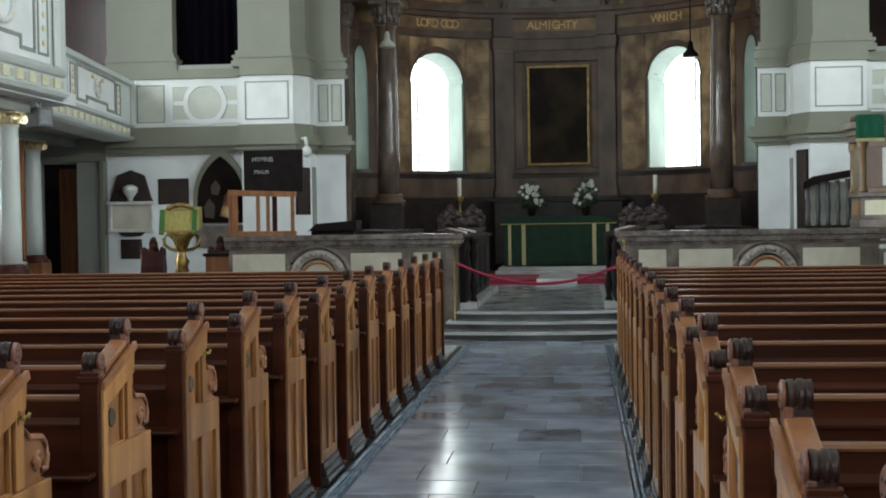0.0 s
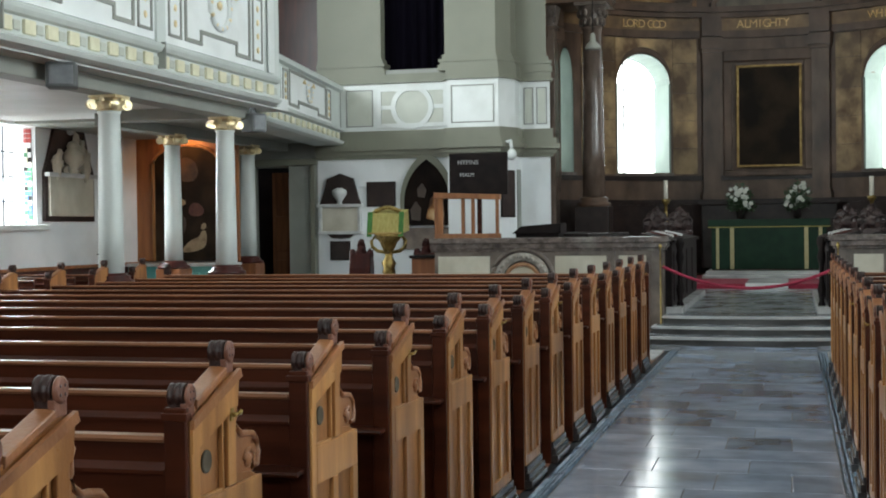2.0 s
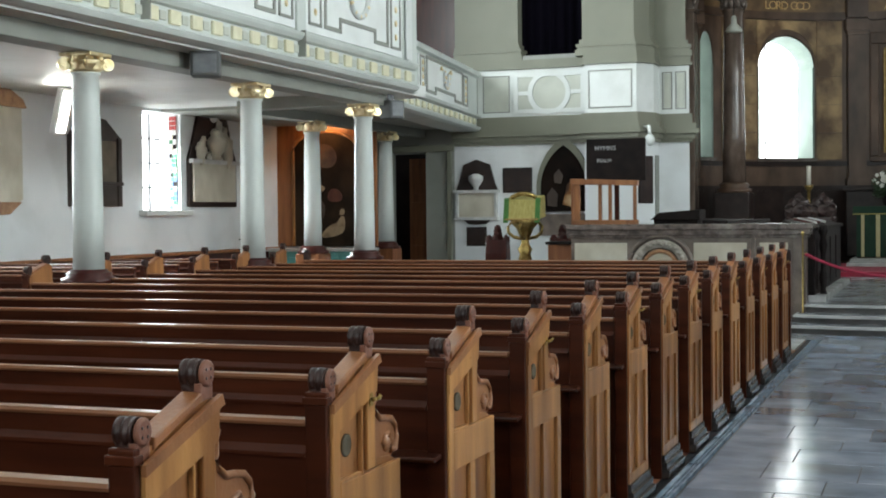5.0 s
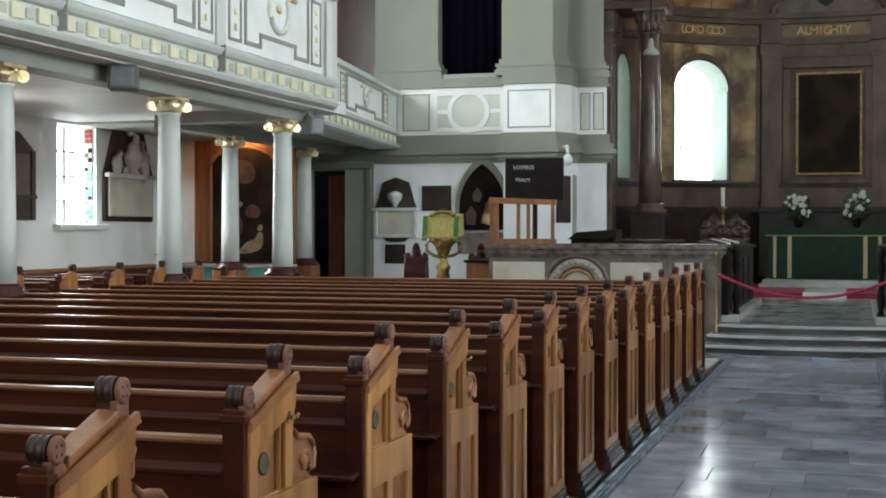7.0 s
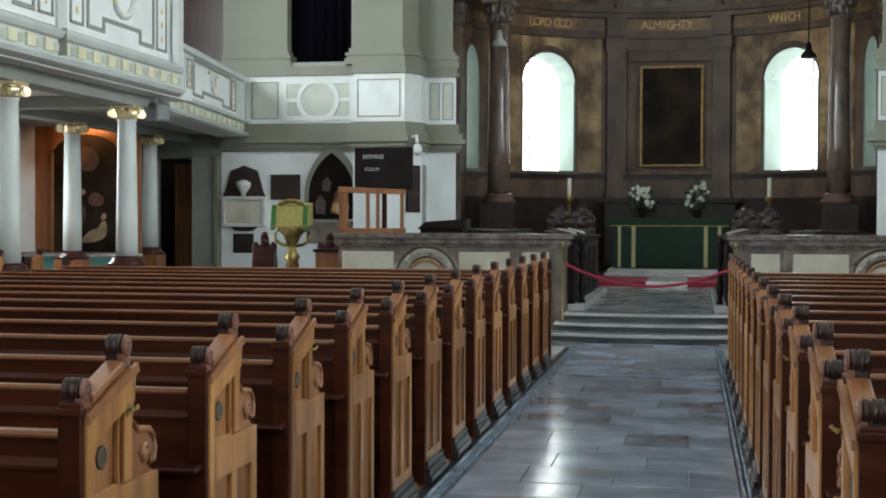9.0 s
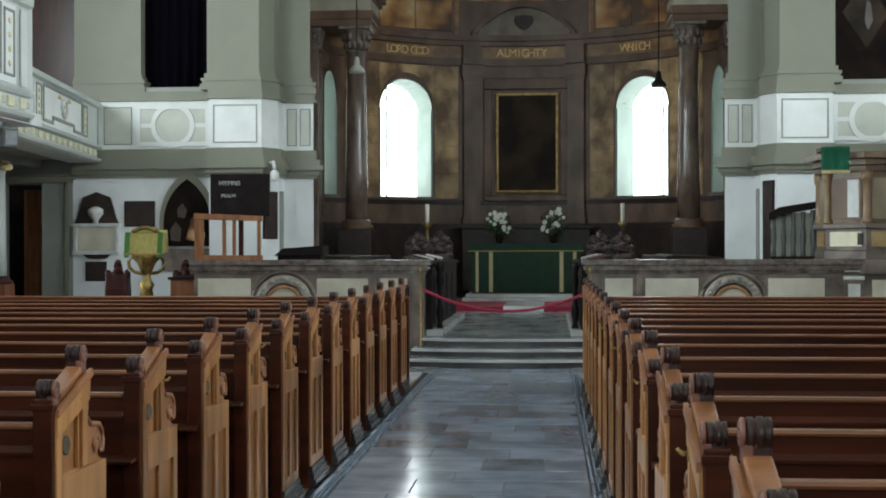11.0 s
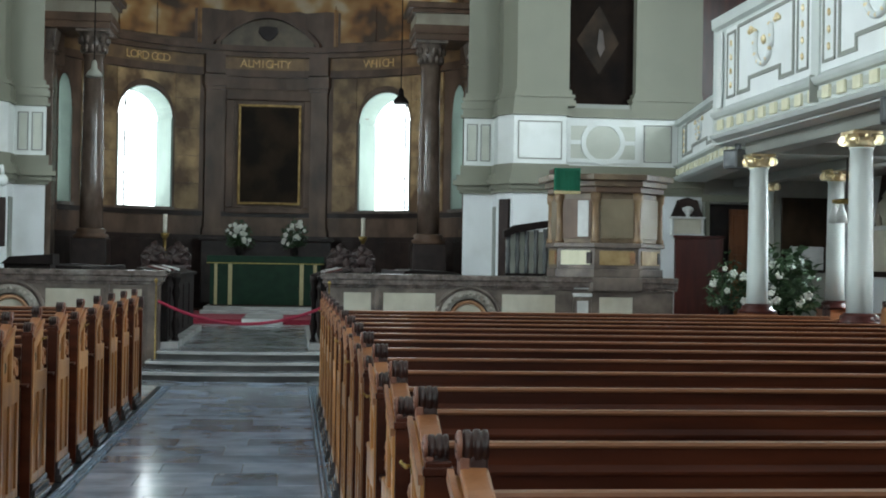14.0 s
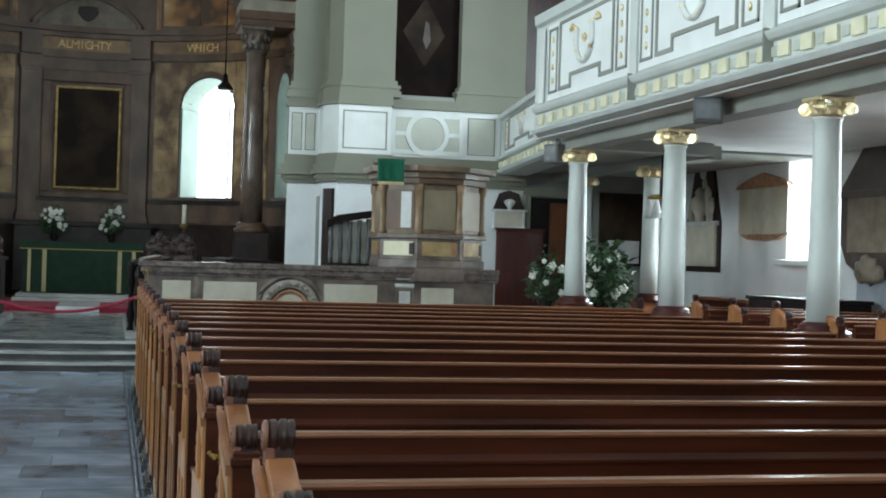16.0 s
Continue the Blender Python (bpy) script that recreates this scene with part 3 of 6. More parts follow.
# ---- gallery fronts ----
def gallery_front(s, p0, p1, z, bays, name, label):
    """z: bottom, band bottom, band top, board bottom, board top, rail top. bays: (from, to) along the front."""
    o = -s
    p0, p1 = Vector(p0), Vector(p1)
    L = (p1 - p0).length
    ang = math.degrees(math.atan2(-(p1 - p0).x, (p1 - p0).y))
    zb, z1, z2, z3, z4, z5 = z
    pts = [(-0.5, zb), (-0.05, zb), (0.03, zb + 0.025), (0.06, zb + 0.07), (0.01, z1 - 0.02), (-0.03, z1), (-0.03, z2), (0.02, z2 + 0.015), (0.05, z3 - 0.05),
           (0.06, z3 - 0.02), (0.0, z3), (-0.02, z3), (-0.02, z4), (0.04, z4 + 0.03), (0.05, z5), (-0.15, z5), (-0.15, zb + 0.2), (-0.5, zb + 0.2)]
    bm = prism(bmesh.new(), [(o * a, b) for a, b in pts], "y", 0, L)
    g = tagged(obj(name, bm, COLUMN, None, "", at(p0.x, p0.y, 0, ang)), label, "gallery", "", "structure")

    def slab(d0, d1, y0, y1, za, zc, material, nm, bevel=0.0):
        return part(nm, bx(*sorted((o * d0, o * d1)), y0, y1, za, zc, bevel=bevel), material, g)
    hz = (z2 - z1)
    y = 0.12
    while y < L - 0.1:
        slab(-0.03, 0.006, y, y + 0.18, z1 + 0.1 * hz, z2 - 0.12 * hz, CREAM, "gilded_block", 0.008)
        slab(-0.03, -0.012, y + 0.22, y + 0.335, z1 + 0.22 * hz, z2 - 0.25 * hz, PANELGREY, "small_block", 0.01)
        y += 0.375
    H = z4 - z3
    for a, b in bays:
        slab(-0.02, 0.0, a, b, z3 + 0.02, z4 - 0.04, BOARD, "board")
        w = 0.32 if b - a > 2 else 0.2
        for c in (a + 0.06, b - 0.06 - w):
            f = bmesh.new()
            for y0, y1, za, zc in ((c, c + w, z3 + 0.10 * H, z3 + 0.10 * H + 0.03), (c, c + w, z4 - 0.13 * H, z4 - 0.13 * H + 0.03),
                                   (c, c + 0.03, z3 + 0.10 * H, z4 - 0.1 * H), (c + w - 0.03, c + w, z3 + 0.10 * H, z4 - 0.1 * H)):
                box(f, *sorted((0.0, o * 0.014)), y0, y1, za, zc)
            part("side_frame", f, GREY, g)
            d = bmesh.new()
            for k in range(4):
                ball(d, (o * 0.012, c + w / 2, z3 + H * (0.25 + 0.17 * k)), 0.03, 1, (0.6, 1, 1.5))
            part("gilt_drops", d, GILT, g)
        c0, c1 = a + 0.06 + w + 0.08, b - 0.06 - w - 0.08
        f = bmesh.new()
        za, zm, zt = z3 + 0.10 * H, z3 + 0.23 * H, z4 - 0.1 * H
        W = c1 - c0
        st = [(c0, c0 + 0.24 * W, za, za + 0.045), (c0 + 0.24 * W - 0.045, c0 + 0.24 * W, za + 0.045, zm), (c0 + 0.24 * W - 0.045, c1 - 0.24 * W + 0.045, zm, zm + 0.045),
              (c1 - 0.24 * W, c1 - 0.24 * W + 0.045, za + 0.045, zm), (c1 - 0.24 * W, c1, za, za + 0.045), (c0, c0 + 0.045, za + 0.045, zt), (c1 - 0.045, c1, za + 0.045, zt), (c0, c1, zt, zt + 0.04)]
        for q in st:
            box(f, *sorted((0.0, o * 0.016)), *q)
        part("stepped_frame", f, GREY, g)
        yc, zc, R = (c0 + c1) / 2, z3 + 0.62 * H, min(0.27 * H, 0.2 * W)
        wr = bmesh.new()
        tube(wr, [(o * 0.02, yc + R * math.cos(t), zc + R * math.sin(t)) for t in [radians(150 + 240 * k / 18) for k in range(19)]], 0.035 if H > 0.8 else 0.022, 6)
        part("wreath", wr, WHITE, g)
        gl = bmesh.new()
        for k in range(9):
            t = radians(150 + 240 * k / 8)
            ball(gl, (o * 0.035, yc + R * math.cos(t), zc + R * math.sin(t)), 0.028 if H > 0.8 else 0.018, 1)
        for sg in (-1, 1):
            for k in range(3):
                ball(gl, (o * 0.02, yc + sg * (R + 0.10 + 0.05 * k), zc + R * 0.6 + 0.03 * (k % 2)), 0.045 if H > 0.8 else 0.028, 1, (0.6, 1.2, 0.8))
        ball(gl, (o * 0.02, yc, zc), 0.06 if H > 0.8 else 0.035, 1, (0.5, 1, 1))
        part("gilt_garland", gl, GILT, g)
    for a, b in zip(bays, bays[1:]):
        lo, hi = min(a[1], b[1]), max(a[0], b[0])
        slab(-0.02, 0.015, lo + 0.03, hi - 0.03, z3, z4 + 0.02, COLUMN, "pilaster_strip", 0.006)
        slab(-0.04, 0.063, (lo + hi) / 2 - 0.009, (lo + hi) / 2 + 0.009, z1, z3 + 0.01, GREY, "drip_line")
    return g


ZMAIN = (3.06, 3.17, 3.335, 3.44, 4.45, 4.6)
bays = [(y, y + 2.76) for y in (-0.01 + 3.02 * k + 0.88 for k in range(6))]
for s, side in ((-1, "north"), (1, "south")):
    g = gallery_front(s, (X(s, 5.9), -2.72 + DY[s]), (X(s, 5.9), 16.47 + DY[s]), ZMAIN, bays, "gallery_front_" + side, "white panelled gallery front with grey frames and gilt ornament")
    part("end_strip", bx(*sorted((0.0, -s * 0.015)), 18.85, 19.05, 3.46, 4.4), WHITE, g)
    ret = bx(*sorted((X(s, 5.93), X(s, 6.9))), 16.47 + DY[s], 16.6 + DY[s], 3.06, 4.6)
    struct("gallery_return_" + side, ret, COLUMN, "grey return of the gallery front", "gallery")
    ZREC = (2.93, 3.03, 3.16, 3.23, 3.86, 3.96)
    gallery_front(s, (X(s, 6.36), 16.62 + DY[s]), (X(s, 7.16), 22.6), ZREC, [(1.75, 5.25)], "gallery_recess_" + side, "white and gilt front of the recessed gallery")
    struct("gallery_floor_" + side, prism(bmesh.new(), [(X(s, u), y) for u, y in ((6.1, -8.2), (6.1, 16.4), (6.6, 16.7), (7.4, 22.7), (10.14, 22.7), (10.14, -8.2))], "z", 3.21, 3.3), DARK, "dark boarded gallery floor", "floor")

# ---- apse ----
AY, AR = 25.6, 4.6


def ap(a, r, z):
    return (AX + r * math.sin(radians(a)), AY + r * math.cos(radians(a)), z)


def arc(bm, a0, a1, r0, r1, z0, z1, n=1, ztop=None):
    """A curved block; ztop(a): its lower face, for arches."""
    for i in range(n):
        b0, b1 = a0 + (a1 - a0) * i / n, a0 + (a1 - a0) * (i + 1) / n
        vs = []
        for a in (b0, b1):
            lo = z0 if ztop is None else ztop(a)
            for r in (r0, r1):
                for z in (lo, z1):
                    vs.append(bm.verts.new(ap(a, r, z)))
        for f in ((0, 1, 3, 2), (4, 6, 7, 5), (0, 4, 5, 1), (2, 3, 7, 6), (0, 2, 6, 4), (1, 5, 7, 3)):
            bm.faces.new([vs[k] for k in f])
    return bm


WINS = [(-42.4, -25.9), (25.9, 42.4), (-63.6, -57.6), (57.6, 63.6)]
aw = bmesh.new()
Z0, ZS, ZT = 2.58, 4.52, 5.2
edges = [-92, -63.6, -57.6, -42.4, -25.9, 25.9, 42.4, 57.6, 63.6, 92]
for a0, a1 in zip(edges, edges[1:]):
    if (a0, a1) in WINS:
        arc(aw, a0, a1, AR, AR + 0.95, 0.0, Z0, 4)
        mid, half = (a0 + a1) / 2, (a1 - a0) / 2
        arc(aw, a0, a1, AR, AR + 0.95, ZS, 8.0, 18, lambda a: ZS + (ZT - ZS) * math.sqrt(max(0, 1 - ((a - mid) / half) ** 2)))
    else:
        arc(aw, a0, a1, AR, AR + 0.95, 0.0, 8.0, max(2, int((a1 - a0) / 5)))
bmesh.ops.remove_doubles(aw, verts=aw.verts, dist=0.001)
apse = struct("wall_apse", aw, BROWNMARBLE, "curved dark brown marble apse wall with round-headed windows", "wall")
for i, (a0, a1) in enumerate(WINS):
    struct("backdrop", arc(bmesh.new(), a0 - 2, a1 + 2, AR + 1.0, AR + 1.04, 2.3, 5.5, 4), SKYGLOW, "bright daylight outside an apse window", "backdrop")
    w = struct("window_%d" % (15 + i), arc(bmesh.new(), a0 - 0.5, a1 + 0.5, AR - 0.05, AR + 0.96, Z0 - 0.05, Z0 + 0.01, 4), PINKMARBLE, "bright round-headed apse window with a stone sill", "window")
    # pale splayed lining of the opening
    mid, half = (a0 + a1) / 2, (a1 - a0) / 2
    ln = bmesh.new()
    arc(ln, a0, a0 + 0.5, AR + 0.01, AR + 0.93, Z0, ZS)
    arc(ln, a1 - 0.5, a1, AR + 0.01, AR + 0.93, Z0, ZS)
    pts = [(mid + (half - 0.25) * math.cos(t), ZS + (ZT - ZS - 0.03) * math.sin(t)) for t in [math.pi * k / 16 for k in range(17)]]
    for (b0, c0), (b1, c1) in zip(pts, pts[1:]):
        q = [ln.verts.new(ap(b, r, c)) for b, c in ((b0, c0), (b1, c1)) for r in (AR + 0.01, AR + 0.93)]
        ln.faces.new((q[0], q[1], q[3], q[2]))
    part("lining", ln, REVEAL, w, "pale plaster reveal")
    fr = bmesh.new()
    arc(fr, mid - 0.15, mid + 0.15, AR + 0.90, AR + 0.93, Z0, ZT)
    for k in range(1, 7):
        arc(fr, a0, a1, AR + 0.905, AR + 0.92, Z0 + 0.38 * k, Z0 + 0.38 * k + 0.012, 3)
    part("glazing_bar", fr, STEEL, w)
for a0, a1, r, z0, z1, m, nm in ((-92, 92, 0.05, 2.42, 2.52, DARKMARBLE, "dado_rail"), (-92, 92, 0.12, 0.4, 1.9, DARKMARBLE, "base"), (-92, 92, 0.16, 1.9, 2.0, DARKMARBLE, "base_cap"),
                                 (-92, 92, 0.07, 5.52, 5.68, BROWNMARBLE, "architrave"), (-92, 92, 0.03, 5.68, 5.96, FRIEZE, "frieze"), (-92, 92, 0.16, 5.96, 6.06, BROWNMARBLE, "cornice"),
                                 (-92, 92, 0.26, 6.06, 6.18, BROWNMARBLE, "cornice")):
    part(nm, arc(bmesh.new(), a0, a1, AR - r, AR + 0.02, z0, z1, 36), m, apse)
for c in (-70, -51, -14.8, 14.8, 51, 70):
    w2 = 5.0 if abs(c) > 60 else 1.7 if abs(c) > 16 else 2.4
    b = arc(bmesh.new(), c - w2, c + w2, AR - 0.12, AR + 0.02, 2.0, 5.2, 2)
    arc(b, c - w2 - 0.5, c + w2 + 0.5, AR - 0.17, AR + 0.02, 2.0, 2.15, 2)
    arc(b, c - w2 - 0.3, c + w2 + 0.3, AR - 0.16, AR + 0.02, 5.2, 5.28, 2)
    arc(b, c - w2 - 0.7, c + w2 + 0.7, AR - 0.2, AR + 0.02, 5.28, 5.52, 2)
    part("pilaster", b, BROWNMARBLE, apse)
    part("entablature_block", arc(bmesh.new(), c - w2 - 0.4, c + w2 + 0.4, AR - 0.2, AR + 0.02, 5.55, 5.96, 2), BROWNMARBLE, apse)
for a0, a1 in ((-25.4, -18.6), (18.6, 25.4), (43, 48.8), (-48.8, -43), (52.6, 54.6), (-54.6, -52.6)):
    for k, (z0, z1) in enumerate(((2.56, 3.125), (3.135, 3.72), (3.73, 4.32), (4.33, 4.97), (4.98, 5.5))):
        part("mosaic_panel", arc(bmesh.new(), a0, a1, AR - 0.03, AR + 0.02, z0, z1, 2), MOSAIC, apse)
for a0, a1 in WINS[:2]:
    mid, half = (a0 + a1) / 2, (a1 - a0) / 2
    sp = bmesh.new()
    for b0, b1 in ((a0 - 0.4, mid), (mid, a1 + 0.4)):
        arc(sp, b0, b1, AR - 0.025, AR + 0.01, 4.5, 5.5, 12, lambda a: ZS + (ZT + 0.12 - ZS) * math.sqrt(max(0, 1 - ((a - mid) / (half + 0.4)) ** 2)))
    part("spandrel", sp, MOSAIC, apse, "orange-brown painted spandrel")
# gilt words of the frieze, letter by letter round the curve
for a0, word in ((-39.8, "LORD"), (-31.8, "GOD"), (-6.6, "ALMIGHTY"), (29.0, "WHICH")):
    for k, ch in enumerate(word):
        cu = bpy.data.curves.new("frieze_letter", "FONT")
        cu.body, cu.size, cu.align_x, cu.extrude = ch, 0.25, "CENTER", 0.006
        cu.materials.append(LETTERGILT)
        a = a0 + 1.75 * k
        lt = new("frieze_letter", cu)
        lt.parent = apse
        lt.matrix_basis = pose(*ap(a, AR - 0.045, 5.735), 90, 0, -a)
# segmental pediment over the altar picture
pd = bmesh.new()
for k in range(20):
    a = -15 + 1.5 * k
    h0, h1 = [6.2 + 0.75 * (1 - (b / 15.5) ** 2) for b in (a, a + 1.5)]
    vs = [pd.verts.new(ap(b, r, z)) for b, h in ((a, h0), (a + 1.5, h1)) for r in (AR - 0.24, AR + 0.02) for z in (h - 0.13, h)]
    for f in ((0, 1, 3, 2), (4, 6, 7, 5), (0, 4, 5, 1), (2, 3, 7, 6), (0, 2, 6, 4), (1, 5, 7, 3)):
        pd.faces.new([vs[i] for i in f])
part("pediment", pd, BROWNMARBLE, apse)
pf = bmesh.new()
for k in range(26):
    a = -13 + k
    arc(pf, a, a + 1, AR - 0.06, AR + 0.02, 6.18, 6.12 + 0.75 * (1 - ((a + 0.5) / 15.5) ** 2))
part("pediment_field", pf, TANPANEL, apse)
sx, sy, sz = ap(0, AR - 0.06, 6.5)
part("pediment_shield", prism(bmesh.new(), [(sx + a, sz + 0.8 * b) for a, b in ((-0.2, 0.17), (0.0, 0.2), (0.2, 0.17), (0.22, 0.02), (0.12, -0.14), (0.0, -0.22), (-0.12, -0.14), (-0.22, 0.02))], "y", sy - 0.05, sy + 0.03, bevel=0.012), DARKMARBLE, apse, "dark carved shield")
for a0, a1 in ((-62, -43), (-42.6, -31.4), (-31, -20.4), (20.4, 31), (31.4, 42.6), (43, 62)):
    part("mural_panel", arc(bmesh.new(), a0, a1, AR - 0.03, AR + 0.02, 6.30, 8.0, 5), DOMEPAINT, apse, "worn cream and orange wall painting")
dome = bmesh.new()
nA, nB = 24, 8
grid = [[dome.verts.new((AX + (AR + 0.1) * math.cos(e) * math.sin(a), AY + (AR + 0.1) * math.cos(e) * math.cos(a), 6.2 + 4.0 * math.sin(e)))
         for a in [radians(-95 + 190 * i / nA) for i in range(nA + 1)]] for e in [radians(88 * j / nB) for j in range(nB + 1)]]
for j in range(nB):
    for i in range(nA):
        dome.faces.new((grid[j][i], grid[j][i + 1], grid[j + 1][i + 1], grid[j + 1][i])).smooth = True
struct("ceiling_apse", dome, DOMEPAINT, "half dome with worn gold and brown wall painting", "ceiling")
for k, a in enumerate((-19, 19)):
    rb = bmesh.new()
    for d in (-0.42, 0.0, 0.42):
        arc(rb, a + d - 0.15, a + d + 0.15, AR - 0.05 + abs(d) * 0.06, AR + 0.08, 6.2, 7.6)
    part("gilt_rib", rb, AMBER, apse, "dull gilt fluted rib")
struct("wall_chancel_arch", bx(X(-1, 5.3), X(1, 5.3), 24.9, 25.2, 8.0, 9.6), STONE, "wall above the chancel arch", "wall")

# ---- chancel floor and steps ----
ch = struct("floor_chancel", bx(X(-1, 7.5), X(1, 7.5), 17.4, 25.9, -0.1, 0.30), CHANCEL, "grey polished stone chancel floor", "floor")
struct("floor_sanctuary", prism(bmesh.new(), [ap(a, 4.75, 0)[:2] for a in range(-90, 91, 10)], "z", -0.1, 0.362), CHANCEL, "dark stone sanctuary floor", "floor")


def step_bm(y, bulge, u, z0, z1):
    pts = [(X(-1, u) + 2 * u * k / 16, y - bulge * (1 - (2 * k / 16 - 1) ** 2)) for k in range(17)]
    return prism(bmesh.new(), pts + [(X(1, u), 17.9), (X(-1, u), 17.9)], "z", z0, z1, bevel=0.012)


for n, (y, bulge, u, z0, z1) in enumerate(((16.52, 0.18, 1.3, -0.05, 0.10), (16.86, 0.15, 1.15, 0.10, 0.20), (17.2, 0.12, 1.05, 0.20, 0.304))):
    # dark riser and pale nosing colours paint the light along the step edges
    st = struct("step_%d" % (n + 1), step_bm(y, bulge, u, z0, z1 - 0.032), RISER, "chancel step with a curved front and dark riser", "step")
    part("nosing", step_bm(y - 0.03, bulge, u + 0.02, z1 - 0.032, z1), STEPM, st, "worn stone nosing coloured pale for the light it catches")
    part("tread", step_bm(y + 0.045, bulge, u - 0.02, z1 - 0.02, z1 + 0.003), KERB, st, "darker grey stone tread")
struct("carpet_red", bx(X(-1, 1.75), X(1, 1.75), 24.6, 28.9, 0.30, 0.385), REDCARPET, "red carpet before the altar dais", "carpet")
struct("step_altar", bx(AX - 0.28, AX + 0.46, 24.55, 27.1, 0.30, 0.40, bevel=0.01), STEPM, "pale stone step between the red carpets", "step")
struct("dais", bx(X(-1, 1.2), X(1, 1.2), 27.1, 29.3, 0.34, 0.452, bevel=0.015), STEPM, "pale stone altar dais", "step")
struct("dais_upper", bx(X(-1, 1.15), X(1, 1.15), 27.4, 29.3, 0.44, 0.52, bevel=0.015), STEPM, "pale stone upper altar step", "step")


# ---- pews ----
END = [(-0.20, 0.0), (0.262, 0.0), (0.262, 0.735), (0.252, 0.775), (0.21, 0.79), (0.09, 0.80), (0.085, 1.0), (0.105, 1.075), (0.06, 1.09), (-0.15, 1.01), (-0.20, 0.995)]

SCROLL = [(0.082, 0.79), (0.084, 1.0), (0.098, 1.026), (0.112, 1.022), (0.116, 1.004), (0.106, 0.985), (0.108, 0.95), (0.122, 0.918), (0.15, 0.90), (0.19, 0.897), (0.228, 0.89), (0.255, 0.868), (0.266, 0.836), (0.258, 0.802), (0.236, 0.785)]


def bench_end(parent, o, x0, latch):
    """o: the way its carved face looks, along x."""
    def xb(a, b):
        return sorted((x0 + o * a, x0 + o * b))
    e = part("bench_end", prism(bmesh.new(), END, "x", *xb(-0.05, 0.0), bevel=0.004), OAKPANEL, parent, "carved honey-oak bench end")
    f = bmesh.new()
    prism(f, [(-0.19, 0.90), (0.09, 0.985), (0.10, 1.07), (0.085, 1.075), (-0.19, 0.975)], "x", *xb(0.0, 0.016))
    for y0, y1, z0, z1 in ((-0.19, -0.145, 0.12, 0.92), (0.03, 0.08, 0.78, 0.985), (-0.145, 0.255, 0.655, 0.775), (0.205, 0.255, 0.12, 0.655), (0.005, 0.055, 0.18, 0.655), (-0.145, 0.205, 0.12, 0.18), (-0.01, 0.0, 0.775, 0.955), (-0.145, -0.01, 0.775, 0.785)):
        box(f, *xb(0.0, 0.014), y0, y1, z0, z1, bevel=0.003)
    part("raised_frame", f, OAK, e)
    c = bmesh.new()
    prism(c, [(-0.14, 1.005), (0.05, 1.078), (0.05, 1.098), (-0.14, 1.03)], "x", *xb(-0.045, 0.006), bevel=0.004)
    prism(c, [(-0.195, 0.985), (0.10, 1.085), (0.11, 1.062), (-0.195, 0.962)], "x", *xb(0.010, 0.022))
    part("sloping_capping", c, OAKRED, e, "red-brown sloping moulded capping")
    for yc, zc in ((-0.18, 1.046), (0.062, 1.132)):
        r = lathe(bmesh.new(), [(0.022, -0.024), (0.030, -0.021), (0.030, -0.010), (0.026, -0.008), (0.026, -0.005), (0.031, -0.002), (0.031, 0.008), (0.026, 0.011), (0.030, 0.014), (0.030, 0.022)],
                  (x0 - o * 0.024, yc, zc), 20, "x")
        box(r, *xb(-0.046, 0.0), yc - 0.02, yc + 0.02, zc - 0.06, zc - 0.015, bevel=0.004)
        rl = part("roll", r, KNOB, e, "dark carved roll")
        ro = lathe(bmesh.new(), [(0.029, 0.0), (0.029, o * 0.005), (0.022, o * 0.009)], (x0 + o * 0.002, yc, zc), 20, "x")
        box(ro, *xb(-0.012, 0.006), yc - 0.024, yc + 0.024, zc - 0.055, zc - 0.018, bevel=0.003)
        part("roll_face", ro, ROLLFACE, rl, "red-brown carved end of the roll")
        for k in range(4):
            t = math.pi / 4 + math.pi / 2 * k
            # raised dark dots stand in for the shade inside carved holes
            part("hole_shade", ball(bmesh.new(), (x0 + o * 0.010, yc + 0.013 * math.cos(t), zc + 0.013 * math.sin(t)), 0.005, 1, (0.5, 1, 1)), KNOB, rl)
    p = bmesh.new()
    box(p, *xb(-0.052, 0.008), -0.215, -0.192, 0.0, 1.018, bevel=0.004)
    box(p, *xb(-0.057, 0.013), -0.221, -0.188, 0.985, 1.005, bevel=0.003)
    # dark wood here paints the shade on the edge turned from the light
    part("back_post", p, DARK, e, "back edge coloured dark for its shaded side")
    v = bmesh.new()
    prism(v, SCROLL, "x", *xb(-0.046, -0.004), bevel=0.004)
    part("scroll", v, OAKRED, e, "curling carved arm scroll")
    rim = [(y, z) for y, z in SCROLL[1:-1]] + [(0.222, 0.80), (0.225, 0.83), (0.205, 0.85), (0.18, 0.845), (0.165, 0.825)]
    part("scroll_rim", tube(bmesh.new(), [(x0 - o * 0.004, y, z) for y, z in rim], 0.010, 6), OAKRED, e)
    part("boss", ball(bmesh.new(), (x0 - o * 0.004, 0.192, 0.824), 0.024, 2, (0.5, 1, 1)), OAKRED, e)
    part("number_plaque", lathe(bmesh.new(), [(0.030, 0.0), (0.030, 0.004), (0.026, 0.006)], (x0 if o > 0 else x0 - 0.009, -0.085, 0.865), 18, "x"), BRONZE, e, "small dull bronze plaque")
    pl = bmesh.new()
    for y0, y1, z0, z1, d in ((-0.205, 0.275, 0.0, 0.05, 0.05), (-0.203, 0.272, 0.05, 0.09, 0.038), (-0.2, 0.268, 0.09, 0.13, 0.024)):
        box(pl, *xb(-0.06, d), y0, y1, z0, z1, bevel=0.004)
    part("plinth", pl, PLINTH, e, "dark polished stepped plinth")
